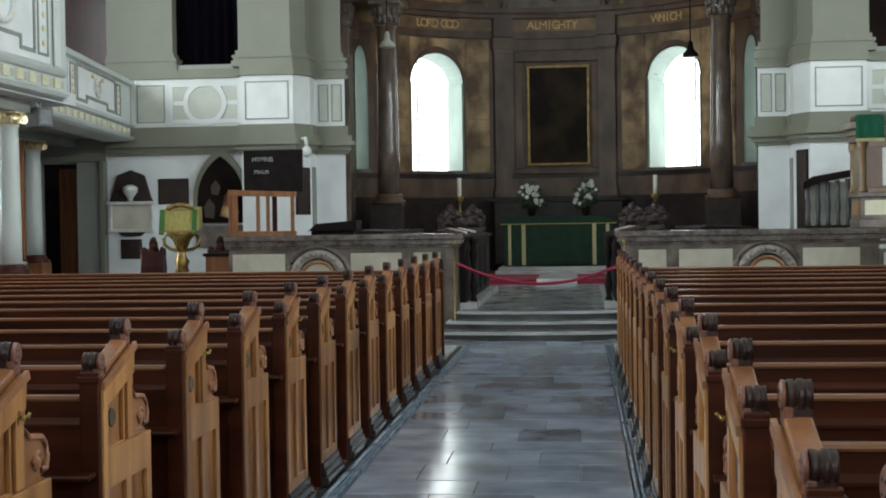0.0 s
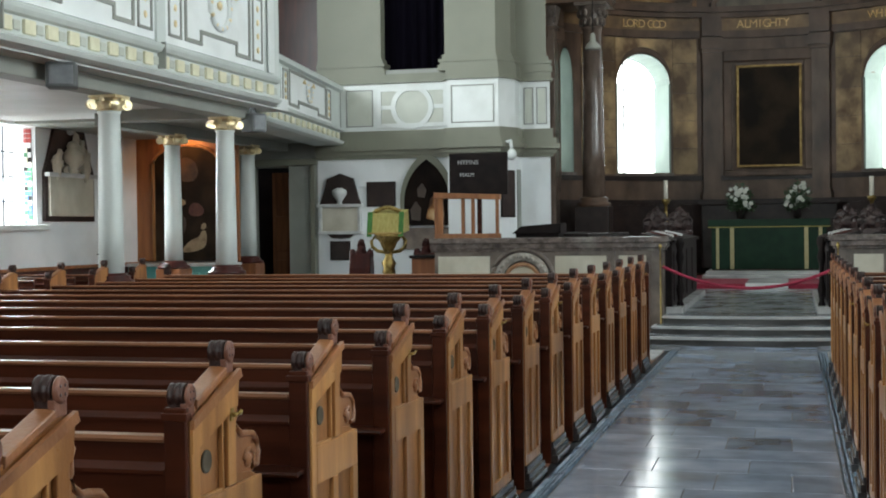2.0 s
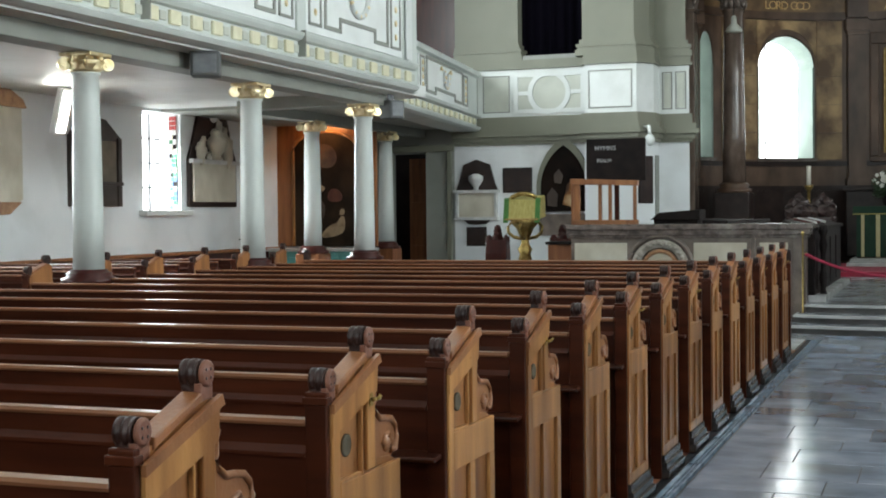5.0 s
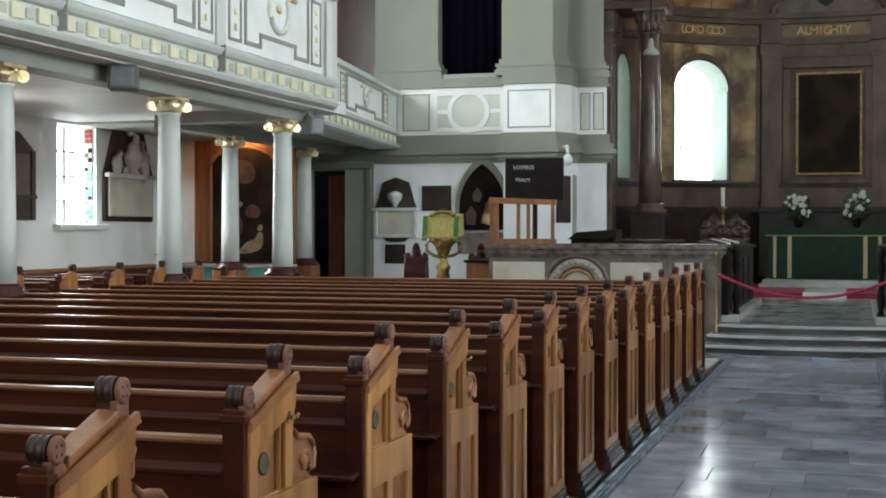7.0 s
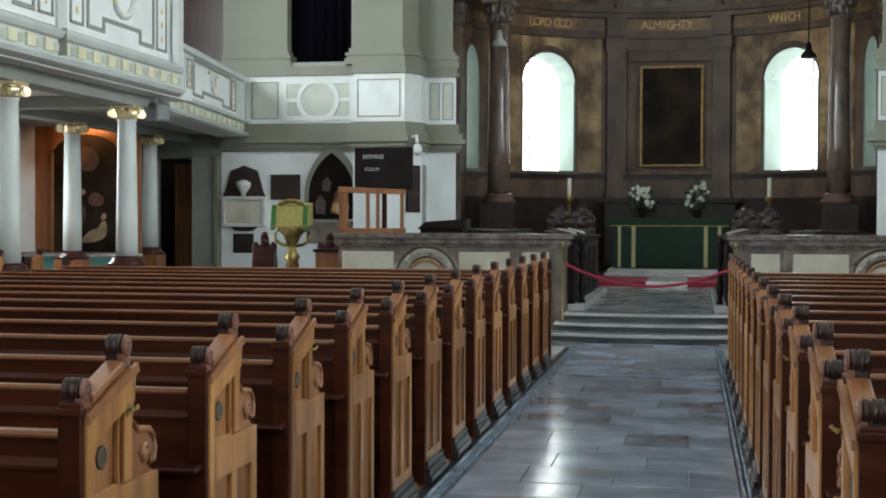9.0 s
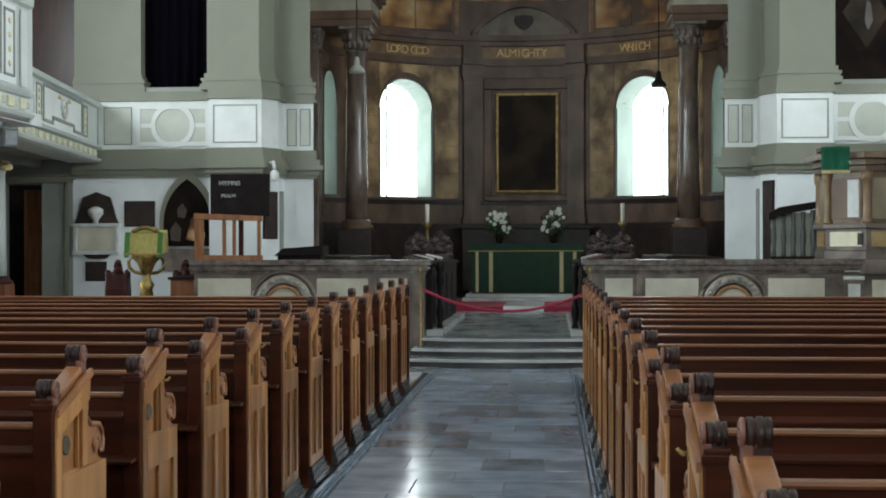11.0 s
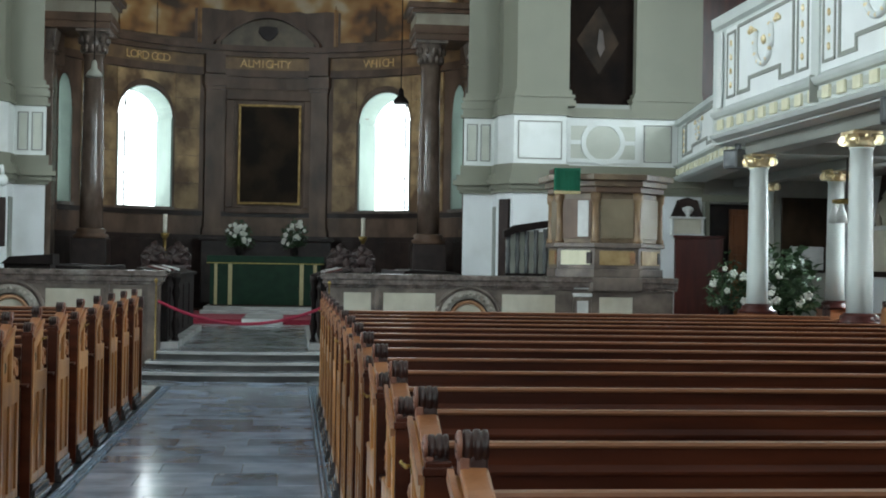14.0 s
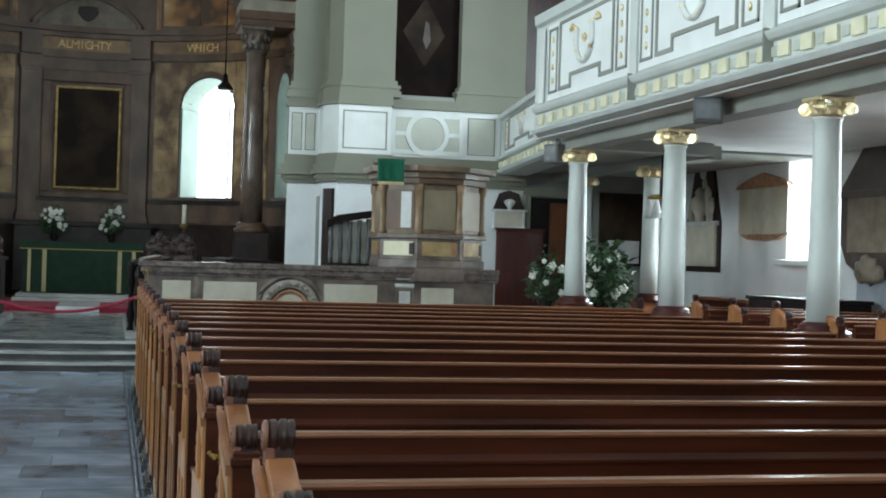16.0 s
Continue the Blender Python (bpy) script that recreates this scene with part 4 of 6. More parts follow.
    if latch:
        l = bmesh.new()
        box(l, *xb(0.012, 0.017), 0.04, 0.06, 0.95, 0.985)
        tube(l, [(x0 + o * 0.015, 0.05, 0.968), (x0 + o * 0.035, 0.05, 0.97), (x0 + o * 0.042, 0.055, 0.98)], 0.005, 6)
        tube(l, [(x0 + o * 0.03, 0.03, 0.968), (x0 + o * 0.03, 0.075, 0.968)], 0.005, 6)
        part("latch", l, BRASS, e, "small brass hook")


def pew(s, length, latch, ends=(True, True), name="pew"):
    """Origin at the aisle end on the floor; s: the side of the church."""
    P = thing(name, "dark varnished oak pew with carved honey-coloured bench ends", "pew", None, "rows of pews")
    def xb(a, b):
        return sorted((s * a, s * b))
    if ends[0]:
        bench_end(P, -s, 0.0, latch)
    if ends[1]:
        bench_end(P, s, s * length, False)
    bk = bmesh.new()
    prism(bk, [(-0.185, 0.06), (-0.155, 0.06), (-0.152, 0.93), (-0.184, 0.93)], "x", *xb(0.06, length - 0.06))
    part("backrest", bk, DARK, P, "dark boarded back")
    rl = bmesh.new()
    prism(rl, [(-0.195, 0.928), (-0.20, 0.936), (-0.196, 0.945), (-0.152, 0.945), (-0.148, 0.936), (-0.153, 0.928)], "x", *xb(0.06, length - 0.06), bevel=0.005)
    # paler than the back: worn varnish, and light along the top put into colour
    part("top_rail", rl, RAIL, P, "polished top rail, paler for worn varnish and the light on it")
    md = bmesh.new()
    prism(md, [(-0.2, 0.85), (-0.2, 0.86), (-0.178, 0.885), (-0.17, 0.85)], "x", *xb(0.06, length - 0.06))
    part("back_moulding", md, DARK, P)
    lg = bmesh.new()
    prism(lg, [(-0.275, 0.700), (-0.28, 0.71), (-0.275, 0.716), (-0.19, 0.722), (-0.19, 0.706)], "x", *xb(0.004, length - 0.004), bevel=0.003)
    part("book_ledge", lg, DARK, P, "sloping book ledge")
    part("seat", bx(*xb(0.06, length - 0.06), -0.15, 0.23, 0.42, 0.455, bevel=0.006), DARK, P)
    part("seat_riser", bx(*xb(0.06, length - 0.06), 0.10, 0.13, 0.0, 0.42), DARK, P)
    return P


def pew_front(s, length):
    P = thing("nave_screen", "dark oak screen closing the rows of pews", "pew", None, "rows of pews")
    def xb(a, b):
        return sorted((s * a, s * b))
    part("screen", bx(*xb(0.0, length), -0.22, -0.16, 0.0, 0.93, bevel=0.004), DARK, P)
    part("top_rail", bx(*xb(0.0, length), -0.23, -0.15, 0.93, 0.955, bevel=0.008), RAIL, P, "polished top rail, paler for worn varnish and the light on it")
    for x in (0.028, length - 0.028):
        r = lathe(bmesh.new(), [(0.024, -0.030), (0.031, -0.027), (0.027, -0.009), (0.033, 0.0), (0.028, 0.012), (0.032, 0.028), (0.026, 0.031)], (s * x, -0.19, 1.045), 16, "x")
        box(r, s * x - 0.035, s * x + 0.035, -0.215, -0.165, 0.95, 1.03)
        part("roll", r, KNOB, P, "dark carved roll")
    return P


for s, x0, y0, lat in ((-1, -1.469, 2.387, 1), (1, 0.352, 2.387, 1)):
    LEN = 5.5
    A, B = pew(s, LEN, False), pew(s, LEN, True)
    A.matrix_basis = at(x0, y0 - 0.85 * 2)
    B.matrix_basis = at(x0, y0 - 0.85)
    for k in range(0, 14):
        copy_thing(B if k % 2 == lat else A, at(x0, y0 + 0.85 * k))
    pew_front(s, LEN).matrix_basis = at(x0, y0 + 0.85 * 14)
    # aisle pews under the gallery
    C = pew(s, 2.6, False, (False, False), "aisle_pew")
    ya = 4.56 if s < 0 else 5.47
    C.matrix_basis = at(X(s, 7.3), ya)
    for k in range(1, 13):
        copy_thing(C, at(X(s, 7.3), ya + 0.85 * k))
    struct("floor_pews_%s" % ("north" if s < 0 else "south"), bx(*sorted((x0 + s * 0.0, X(s, 10.14))), -8.2, 22.7, -0.15, 0.0), RAIL, "boarded floor beneath the pews", "floor")
    # floor grating along the aisle
    gw = 0.163 if s < 0 else 0.10
    k = struct("grating_%s" % ("north" if s < 0 else "south"), bx(*sorted((x0, x0 - s * gw)), -8.2, 15.75, -0.1, -0.006), GUTTER, "dark stone edging beside the pews", "kerb")
    for d, w, h in ((gw - 0.095, 0.03, 0.006), (gw - 0.052, 0.014, 0.012), (gw - 0.024, 0.018, 0.02)):
        part("iron_strip", bx(*sorted((x0 - s * d, x0 - s * (d + w))), -8.2, 15.73, -0.02, h, bevel=0.003), GRILLE, k, "dark iron strip coloured pale blue for its highlights")
    struct("floor_landing_%s" % ("north" if s < 0 else "south"), bx(*sorted((x0 + s * 0.001, X(s, 7.6))), 14.55, 15.748, -0.1, 0.006), STEPM, "pale worn stone slab at the head of the pews", "floor")
    struct("floor_front_%s" % ("north" if s < 0 else "south"), bx(*sorted((x0 - s * gw, X(s, 7.6))), 15.75, 17.3, -0.15, 0.004), KERB, "worn grey stone paving before the choir wall", "floor")


# ---- columns ----
def gallery_column():
    P = thing("gallery_column", "pale grey painted column with a gilt capital on a brown wooden base", "column", None, "gallery columns")
    part("pedestal", bx(-0.2, 0.2, -0.2, 0.2, 0.0, 0.9, bevel=0.01), DOORWOOD, P, "brown wooden pedestal")
    b = lathe(bmesh.new(), [(0.24, 0.9), (0.24, 0.94), (0.19, 0.96), (0.2, 0.985), (0.17, 1.0), (0.155, 1.02)], (0, 0, 0), 24)
    part("base", b, MAROON, P, "turned dark brown base")
    part("shaft", lathe(bmesh.new(), [(0.135, 1.02), (0.13, 1.5), (0.124, 2.0), (0.116, 2.5), (0.112, 2.69), (0.125, 2.70), (0.125, 2.72)], (0, 0, 0), 32), COLUMN, P)
    c = lathe(bmesh.new(), [(0.115, 2.72), (0.15, 2.745), (0.13, 2.77), (0.16, 2.80), (0.16, 2.82)], (0, 0, 0), 24)
    box(c, -0.16, 0.16, -0.16, 0.16, 2.85, 2.885, bevel=0.008)
    for a in (45, 135, 225, 315):
        d = Vector((math.cos(radians(a)), math.sin(radians(a)), 0))
        m = Matrix.Translation(d * 0.185 + Vector((0, 0, 2.79))) @ Matrix.Rotation(radians(a), 4, "Z") @ Matrix.Rotation(radians(90), 4, "X")
        bmesh.ops.create_cone(c, cap_ends=True, segments=14, radius1=0.056, radius2=0.056, depth=0.06, matrix=m)
        m2 = Matrix.Translation(d * 0.19 + Vector((0, 0, 2.79))) @ Matrix.Rotation(radians(a), 4, "Z") @ Matrix.Rotation(radians(90), 4, "X")
        bmesh.ops.create_cone(c, cap_ends=True, segments=10, radius1=0.03, radius2=0.03, depth=0.095, matrix=m2)
    for a in range(0, 360, 90):
        d = Vector((math.cos(radians(a)), math.sin(radians(a)), 0))
        ball(c, d * 0.15 + Vector((0, 0, 2.83)), 0.035, 1)
    part("capital", c, GILT, P, "gilt Ionic capital")
    return P


col = gallery_column()
spots = [(X(-1, 6.40), y) for y in (0.9, 3.9, 6.95, 9.95, 12.92, 15.9)] + [(X(1, 6.40), y) for y in (0.8, 3.9, 6.95, 10.0, 13.12, 16.17)]
spots += [(X(s, u), y) for s in (-1, 1) for u, y in ((8.32, 18.35), (8.32, 21.2))]
spots = [(x, y + DY[-1 if x < AX else 1]) for x, y in spots]
col.matrix_basis = at(*spots[0])
for x, y in spots[1:]:
    copy_thing(col, at(x, y))


for s, side in ((-1, "north"), (1, "south")):
    dd = struct("dado_" + side, bx(*sorted((X(s, 10.08), X(s, 10.138))), 4.0, 20.7, 0.0, 0.9), MAROON, "dark red-brown wooden dado along the aisle wall", "panelling")
    part("dado_rail", bx(*sorted((X(s, 10.04), X(s, 10.138))), 4.0, 20.7, 0.9, 0.95, bevel=0.01), OAKRED, dd, "brown moulded rail")
    rc = struct("trim_doorway_" + side, bx(*sorted((X(s, 4.08), X(s, 4.06))), 22.93, 23.22, 0.3, 2.45), GREY, "grey recessed panel in the side of the pier", "panel")


# ---- choir walls ----
def choir_wall(s, name):
    P = thing(name, "low choir wall of brown and cream marble with a carved roundel", "wall", at(AX, 17.3), "choir walls")
    u1 = 4.07 if s < 0 else 5.6
    part("body", bx(*sorted((s * 1.06, s * u1)), 0.0, 0.3, 0.0, 1.14), PINKMARBLE, P)
    c = bmesh.new()
    for z0, z1, d in ((1.13, 1.17, 0.03), (1.17, 1.24, 0.06), (1.24, 1.31, 0.09)):
        box(c, *sorted((s * (1.06 - d), s * (u1 + 0.05))), -d, 0.3 + d, z0, z1, bevel=0.008)
    part("coping", c, COPING, P, "moulded brown marble coping")
    for a, b in ((1.27, 1.62), (1.78, 2.45), (3.32, 4.02)):
        part("panel", bx(*sorted((s * a, s * b)), -0.012, 0.01, 0.35, 1.07, bevel=0.004), CREAMMARBLE, P, "cream marble panel")
    e = bmesh.new()
    for a, b in ((1.10, 1.2), (1.67, 1.73)):
        box(e, *sorted((s * a, s * b)), -0.035, 0.01, 0.0, 1.13, bevel=0.006)
    part("pilaster", e, PINKMARBLE, P)
    x = s * 2.88
    for r0, r1, d, m, nm in ((0.27, 0.375, 0.05, CARVED, "leaf_ring"), (0.2, 0.25, 0.045, ROUNDEL, "inner_ring"), (0.0, 0.2, 0.02, CREAMMARBLE, "disc")):
        rg = bmesh.new()
        lathe(rg, [(r1, 0.0), (r1, -d + 0.01), (r1 - 0.012, -d)] + ([(r0, -d), (r0, 0.0)] if r0 else []), (x, 0.0, 0.74), 40, "y")
        part(nm, rg, m, P)
    pet = bmesh.new()
    for k in range(28):
        t = 2 * math.pi * k / 28
        ball(pet, (x + 0.325 * math.cos(t), -0.055, 0.74 + 0.325 * math.sin(t)), 0.03, 1, (1, 0.5, 1))
    tagged(part("carved_leaf", pet, CARVED, P), "", "", "", "stuff")
    crest = bmesh.new()
    prism(crest, [(x - 0.09, 0.84), (x + 0.09, 0.84), (x + 0.08, 0.7), (x, 0.6), (x - 0.08, 0.7)], "y", -0.045, 0.0, bevel=0.008)
    part("shield", crest, ROUNDEL, P)
    arcs = bmesh.new()
    tube(arcs, [(x + 0.42 * math.cos(t), -0.01, 0.74 + 0.42 * math.sin(t)) for t in [math.pi * k / 16 for k in range(17)]], 0.03, 8)
    part("arch_moulding", arcs, PINKMARBLE, P)
    return P


choir_wall(-1, "choir_wall")
choir_wall(1, "choir_wall")


# ---- altar end ----
def altar():
    P = thing("altar", "altar with a dark green frontal and gold bands", "altar", at(AX + 0.07, 28.0, 0.52))
    part("table", bx(-1.12, 1.12, 0.0, 0.75, 0.0, 0.98, bevel=0.01), DARK, P)
    part("frontal", bx(-1.13, 1.13, -0.02, 0.0, 0.02, 0.9), GREENCLOTH, P, "dark green cloth frontal")
    part("superfrontal", bx(-1.2, 1.2, -0.035, 0.78, 0.88, 1.03, bevel=0.01), GREENCLOTH, P)
    for x, w in ((-1.04, 0.06), (-0.76, 0.08), (0.70, 0.08), (0.98, 0.07)):
        part("gold_band", bx(x, x + w, -0.032, -0.018, 0.02, 0.86), BANDCLOTH, P, "pale gold braid")
    part("fringe", bx(-1.2, 1.2, -0.042, -0.03, 0.865, 0.885), LIME, P)
    return P


altar()


def picture(P, w, h, fw, fm, cm):
    f = bmesh.new()
    for x0, x1, z0, z1 in ((-w / 2, w / 2, 0, fw), (-w / 2, w / 2, h - fw, h), (-w / 2, -w / 2 + fw, fw, h - fw), (w / 2 - fw, w / 2, fw, h - fw)):
        box(f, x0, x1, -0.06, 0.0, z0, z1, bevel=0.012)
    part("frame", f, fm, P)
    part("canvas", bx(-w / 2 + fw, w / 2 - fw, -0.02, 0.0, fw, h - fw), cm, P, "darkened painted canvas")


P = thing("altar_picture", "dark altar painting in a thin gilt frame", "painting", at(AX + 0.07, 30.1, 2.69))
picture(P, 1.38, 2.22, 0.055, OLDGILT, CANVAS)
P = thing("picture_surround", "dark marble surround of the altar painting", "surround", at(AX + 0.05, 30.22, 2.5))
for nm, x0, x1, z0, z1 in (("sill", -0.95, 0.95, 0.0, 0.12), ("lintel", -0.95, 0.95, 2.5, 2.75), ("jamb", -0.95, -0.76, 0.12, 2.5), ("jamb", 0.76, 0.95, 0.12, 2.5)):
    part(nm, bx(x0, x1, -0.16, -0.08, z0, z1, bevel=0.02), BROWNMARBLE, P)
P = thing("retable", "dark marble shelf behind the altar", "shelf", at(AX + 0.05, 29.35, 0.52))
part("shelf_body", bx(-1.4, 1.4, 0.0, 0.6, 0.0, 1.36, bevel=0.02), DARKMARBLE, P)
part("shelf_top", bx(-1.45, 1.45, -0.04, 0.6, 1.36, 1.42, bevel=0.01), DARKMARBLE, P)


def bouquet(name, label, x, y, z, R, H, nl, nf, seed, pot=True, up=1.0):
    rnd = random.Random(seed)
    P = thing(name, label, "flowers", at(x, y, z), "flower arrangements")
    if pot:
        part("vase", lathe(bmesh.new(), [(0.05 * R / 0.3, 0), (0.09 * R / 0.3, 0.05), (0.1 * R / 0.3, 0.14), (0.07 * R / 0.3, 0.2), (0.09 * R / 0.3, 0.22)], (0, 0, 0), 16), EBONY, P, "dark vase")
    lv, fl, st = bmesh.new(), bmesh.new(), bmesh.new()
    for k in range(nl):
        a, r = rnd.uniform(0, 6.28), R * math.sqrt(rnd.random())
        h = 0.18 + (H - 0.18) * rnd.random() * (1.1 - 0.55 * r / R) * up
        c = Vector((r * math.cos(a), r * math.sin(a) * 0.8, h))
        l, w = rnd.uniform(0.06, 0.14) * (R / 0.3), rnd.uniform(0.015, 0.035) * (R / 0.3)
        m = Matrix.Translation(c) @ Euler((rnd.uniform(-1, 1), rnd.uniform(-1, 1), rnd.uniform(0, 6.3))).to_matrix().to_4x4()
        q = [lv.verts.new(m @ Vector(v)) for v in ((0, 0, 0), (w, l * 0.45, 0.012), (0, l, -0.01), (-w, l * 0.45, 0.012))]
        lv.faces.new(q)
        if k % 6 == 0:
            tube(st, [(0, 0, 0.12), tuple(c * 0.5 + Vector((0, 0, 0.1))), tuple(c)], 0.004, 4)
    for k in range(nf):
        a, r = rnd.uniform(0, 6.28), R * (0.25 + 0.75 * rnd.random())
        h = 0.2 + (H - 0.2) * (rnd.random() * 0.9 + 0.1) * (1.12 - 0.5 * r / R)
        c = Vector((r * math.cos(a), r * math.sin(a) * 0.8 - 0.06, h))
        s0 = rnd.uniform(0.028, 0.05) * (R / 0.3) ** 0.5
        for j in range(5):
            t = 1.2566 * j + a
            ball(fl, c + Vector((s0 * 0.8 * math.cos(t), -0.012, s0 * 0.8 * math.sin(t))), s0 * 0.62, 1, (1, 0.55, 1))
        ball(fl, c, s0 * 0.5, 1)
    tagged(part("leaves", lv, LEAF, P), "", "", "", "stuff")
    tagged(part("stem", st, LEAF, P), "", "", "", "stuff")
    tagged(part("blossoms", fl, PETAL, P, "white blossoms"), "", "", "", "stuff")


bouquet("altar_flowers", "white flowers with dark leaves behind the altar", AX - 0.50, 28.6, 1.55, 0.27, 0.78, 320, 24, 3)
bouquet("altar_flowers", "white flowers with dark leaves behind the altar", AX + 0.64, 28.6, 1.55, 0.27, 0.80, 320, 22, 4)


def candle(x, y, z):
    P = thing("altar_candlestick", "tall brass candlestick with a white candle", "candlestick", at(x, y, z), "candlesticks")
    k = (1.95 - z) / 0.95
    part("stick", lathe(bmesh.new(), [(0.13, 0.0), (0.13, 0.03), (0.05, 0.09), (0.035, 0.2 * k), (0.07, 0.28 * k), (0.03, 0.34 * k), (0.025, 0.6 * k), (0.06, 0.68 * k), (0.03, 0.75 * k), (0.03, 0.88 * k), (0.08, 0.92 * k), (0.08, 0.95 * k)], (0, 0, 0), 16), BRASS, P)
    part("candle", lathe(bmesh.new(), [(0.04, 0.95 * k), (0.04, 0.95 * k + 0.36)], (0, 0, 0), 14), WAX, P, "white wax candle")


candle(-2.36, 26.0, 0.34)
candle(1.40, 26.0, 0.34)


def apse_column(s):
    P = thing("apse_column", "dark polished marble column with a carved capital", "column", at(X(s, 3.32), 27.0, 0.34), "apse columns")
    part("pedestal", bx(-0.34, 0.34, -0.34, 0.34, 0.0, 1.5, bevel=0.02), DARKMARBLE, P, "dark marble pedestal")
    part("base", lathe(bmesh.new(), [(0.34, 1.5), (0.34, 1.57), (0.27, 1.6), (0.3, 1.66), (0.25, 1.7)], (0, 0, 0), 28), BROWNMARBLE, P)
    part("shaft", lathe(bmesh.new(), [(0.225, 1.7), (0.22, 2.6), (0.205, 3.6), (0.19, 5.03), (0.22, 5.06), (0.22, 5.10)], (0, 0, 0), 32), COLMARBLE, P)
    c = lathe(bmesh.new(), [(0.19, 5.10), (0.21, 5.23), (0.29, 5.51)], (0, 0, 0), 20)
    for k in range(12):
        t = 2 * math.pi * k / 12
        for h, r in ((5.20, 0.23), (5.37, 0.27)):
            ball(c, (r * math.cos(t + h), r * math.sin(t + h), h), 0.06, 1, (0.8, 0.8, 1.5))
    box(c, -0.32, 0.32, -0.32, 0.32, 5.51, 5.57, bevel=0.01)
    part("capital", c, PINKMARBLE, P, "carved leafy capital")
    # the flat pilaster beside it and the entablature that joins them
    q = bx(*sorted((s * 0.76, s * 1.02)), -0.1, 0.5, 0.0, 5.1, bevel=0.008)
    box(q, *sorted((s * 0.72, s * 1.06)), -0.14, 0.5, 5.1, 5.16, bevel=0.008)
    part("pilaster", q, COLMARBLE, P, "flat marble pilaster")
    q = bmesh.new()
    prism(q, [(s * 0.76, 5.16), (s * 1.02, 5.16), (s * 1.08, 5.57), (s * 0.70, 5.57)], "y", -0.16, 0.5, bevel=0.01)
    for k in range(4):
        ball(q, (s * (0.74 + 0.1 * k), -0.16, 5.28 + 0.12 * (k % 2)), 0.055, 1, (0.8, 0.6, 1.5))
    part("pilaster_capital", q, PINKMARBLE, P, "carved leafy capital")
    for nm, z0, z1, d, m in (("architrave", 5.57, 5.70, 0.34, BROWNMARBLE), ("architrave", 5.70, 5.87, 0.37, BROWNMARBLE), ("frieze", 5.87, 6.10, 0.34, PALESTONE), ("cornice", 6.10, 6.18, 0.42, BROWNMARBLE), ("cornice", 6.18, 6.30, 0.5, BROWNMARBLE)):
        part(nm, bx(*sorted((s * -d, s * 1.3)), -d, 0.9, z0, z1, bevel=0.008), m, P, "pale stone band" if nm == "frieze" else "")


apse_column(-1)
apse_column(1)


# ---- pulpit ----
def octagon(r, rot=22.5):
    k = r / math.cos(radians(22.5))
    return [(k * math.cos(radians(rot + 45 * i)), k * math.sin(radians(rot + 45 * i))) for i in range(8)]


P = thing("pulpit", "octagonal pulpit of brown and yellow marble with grey panels", "pulpit", at(4.27, 18.0) @ Matrix.Diagonal((0.92, 0.92, 1.0, 1.0)))
for nm, z0, z1, r, m in (("foot", 0.3, 1.13, 0.76, PINKMARBLE), ("foot_moulding", 1.13, 1.31, 0.86, PINKMARBLE), ("band", 1.31, 1.42, 0.80, PINKMARBLE), ("band", 1.42, 1.70, 0.77, PINKMARBLE),
                         ("band_moulding", 1.70, 1.76, 0.82, PINKMARBLE), ("drum", 1.76, 2.42, 0.74, DRUM), ("cornice", 2.42, 2.50, 0.80, BROWNMARBLE), ("cornice", 2.50, 2.58, 0.84, DRUM), ("cornice", 2.58, 2.66, 0.93, DRUM)):
    part(nm, prism(bmesh.new(), octagon(r), "z", z0, z1, bevel=0.01), m, P)
for k in range(8):
    rz = 45 * k
    m = at(0, 0, 0, rz)
    # this face gets pale and dark colours for window glare and shade
    white = k in (7,)
    if white:
        part("glare_strip", bx(0.02, 0.2, -0.768, -0.75, 1.84, 2.32, bevel=0.006), GREYMARBLE, P, "pale strip for the window glare on this face", m)
    part("panel", bx(-0.24, 0.24, -0.757, -0.73, 1.82, 2.34, bevel=0.006), BROWNMARBLE if white else DRUMPANEL, P, "grey-brown marble panel", m)
    part("frieze_panel", bx(-0.25, 0.25, -0.785, -0.76, 1.47, 1.66, bevel=0.005), CREAM if white else YELLOWMARBLE, P, "yellow marble inlay", m)
    part("frieze_block", bx(0.19, 0.27, -0.79, -0.76, 1.49, 1.64, bevel=0.005), DARKMARBLE if k % 2 else ROUNDEL, P, "", m)
    pm = at(0, 0, 0, rz + 22.5)
    c = lathe(bmesh.new(), [(0.075, 1.76), (0.075, 1.8), (0.055, 1.83), (0.05, 2.28), (0.07, 2.31), (0.08, 2.42)], (0, -0.80, 0), 14)
    part("corner_shaft", c, CORNER, P, "tawny marble corner shaft", pm)
    part("foot_panel", bx(-0.24, 0.24, -0.775, -0.75, 0.45, 1.05, bevel=0.005), GREYMARBLE if white else CREAMMARBLE, P, "", m)
# added pilaster whose white pieces paint the window glare on the foot
part("pilaster", bx(-0.62, -0.36, -0.80, -0.5, 0.3, 1.05, bevel=0.008), PINKMARBLE, P, "grey marble pilaster added to carry the window glare")
part("glare_panel", bx(-0.57, -0.41, -0.812, -0.79, 0.42, 1.0, bevel=0.005), GREYMARBLE, P, "panel coloured white for the window glare")
part("pilaster_cap", bx(-0.63, -0.35, -0.815, -0.5, 1.05, 1.10, bevel=0.012), GREYMARBLE, P, "cap coloured white for the window glare")
part("pilaster_cap", bx(-0.62, -0.36, -0.81, -0.5, 1.15, 1.25, bevel=0.02), GREYMARBLE, P, "cap coloured white for the window glare")
P = thing("pulpit_fall", "emerald green pulpit cloth with a gold fringe", "cloth", at(3.57, 17.17, 2.38))
c = bmesh.new()
n = 14
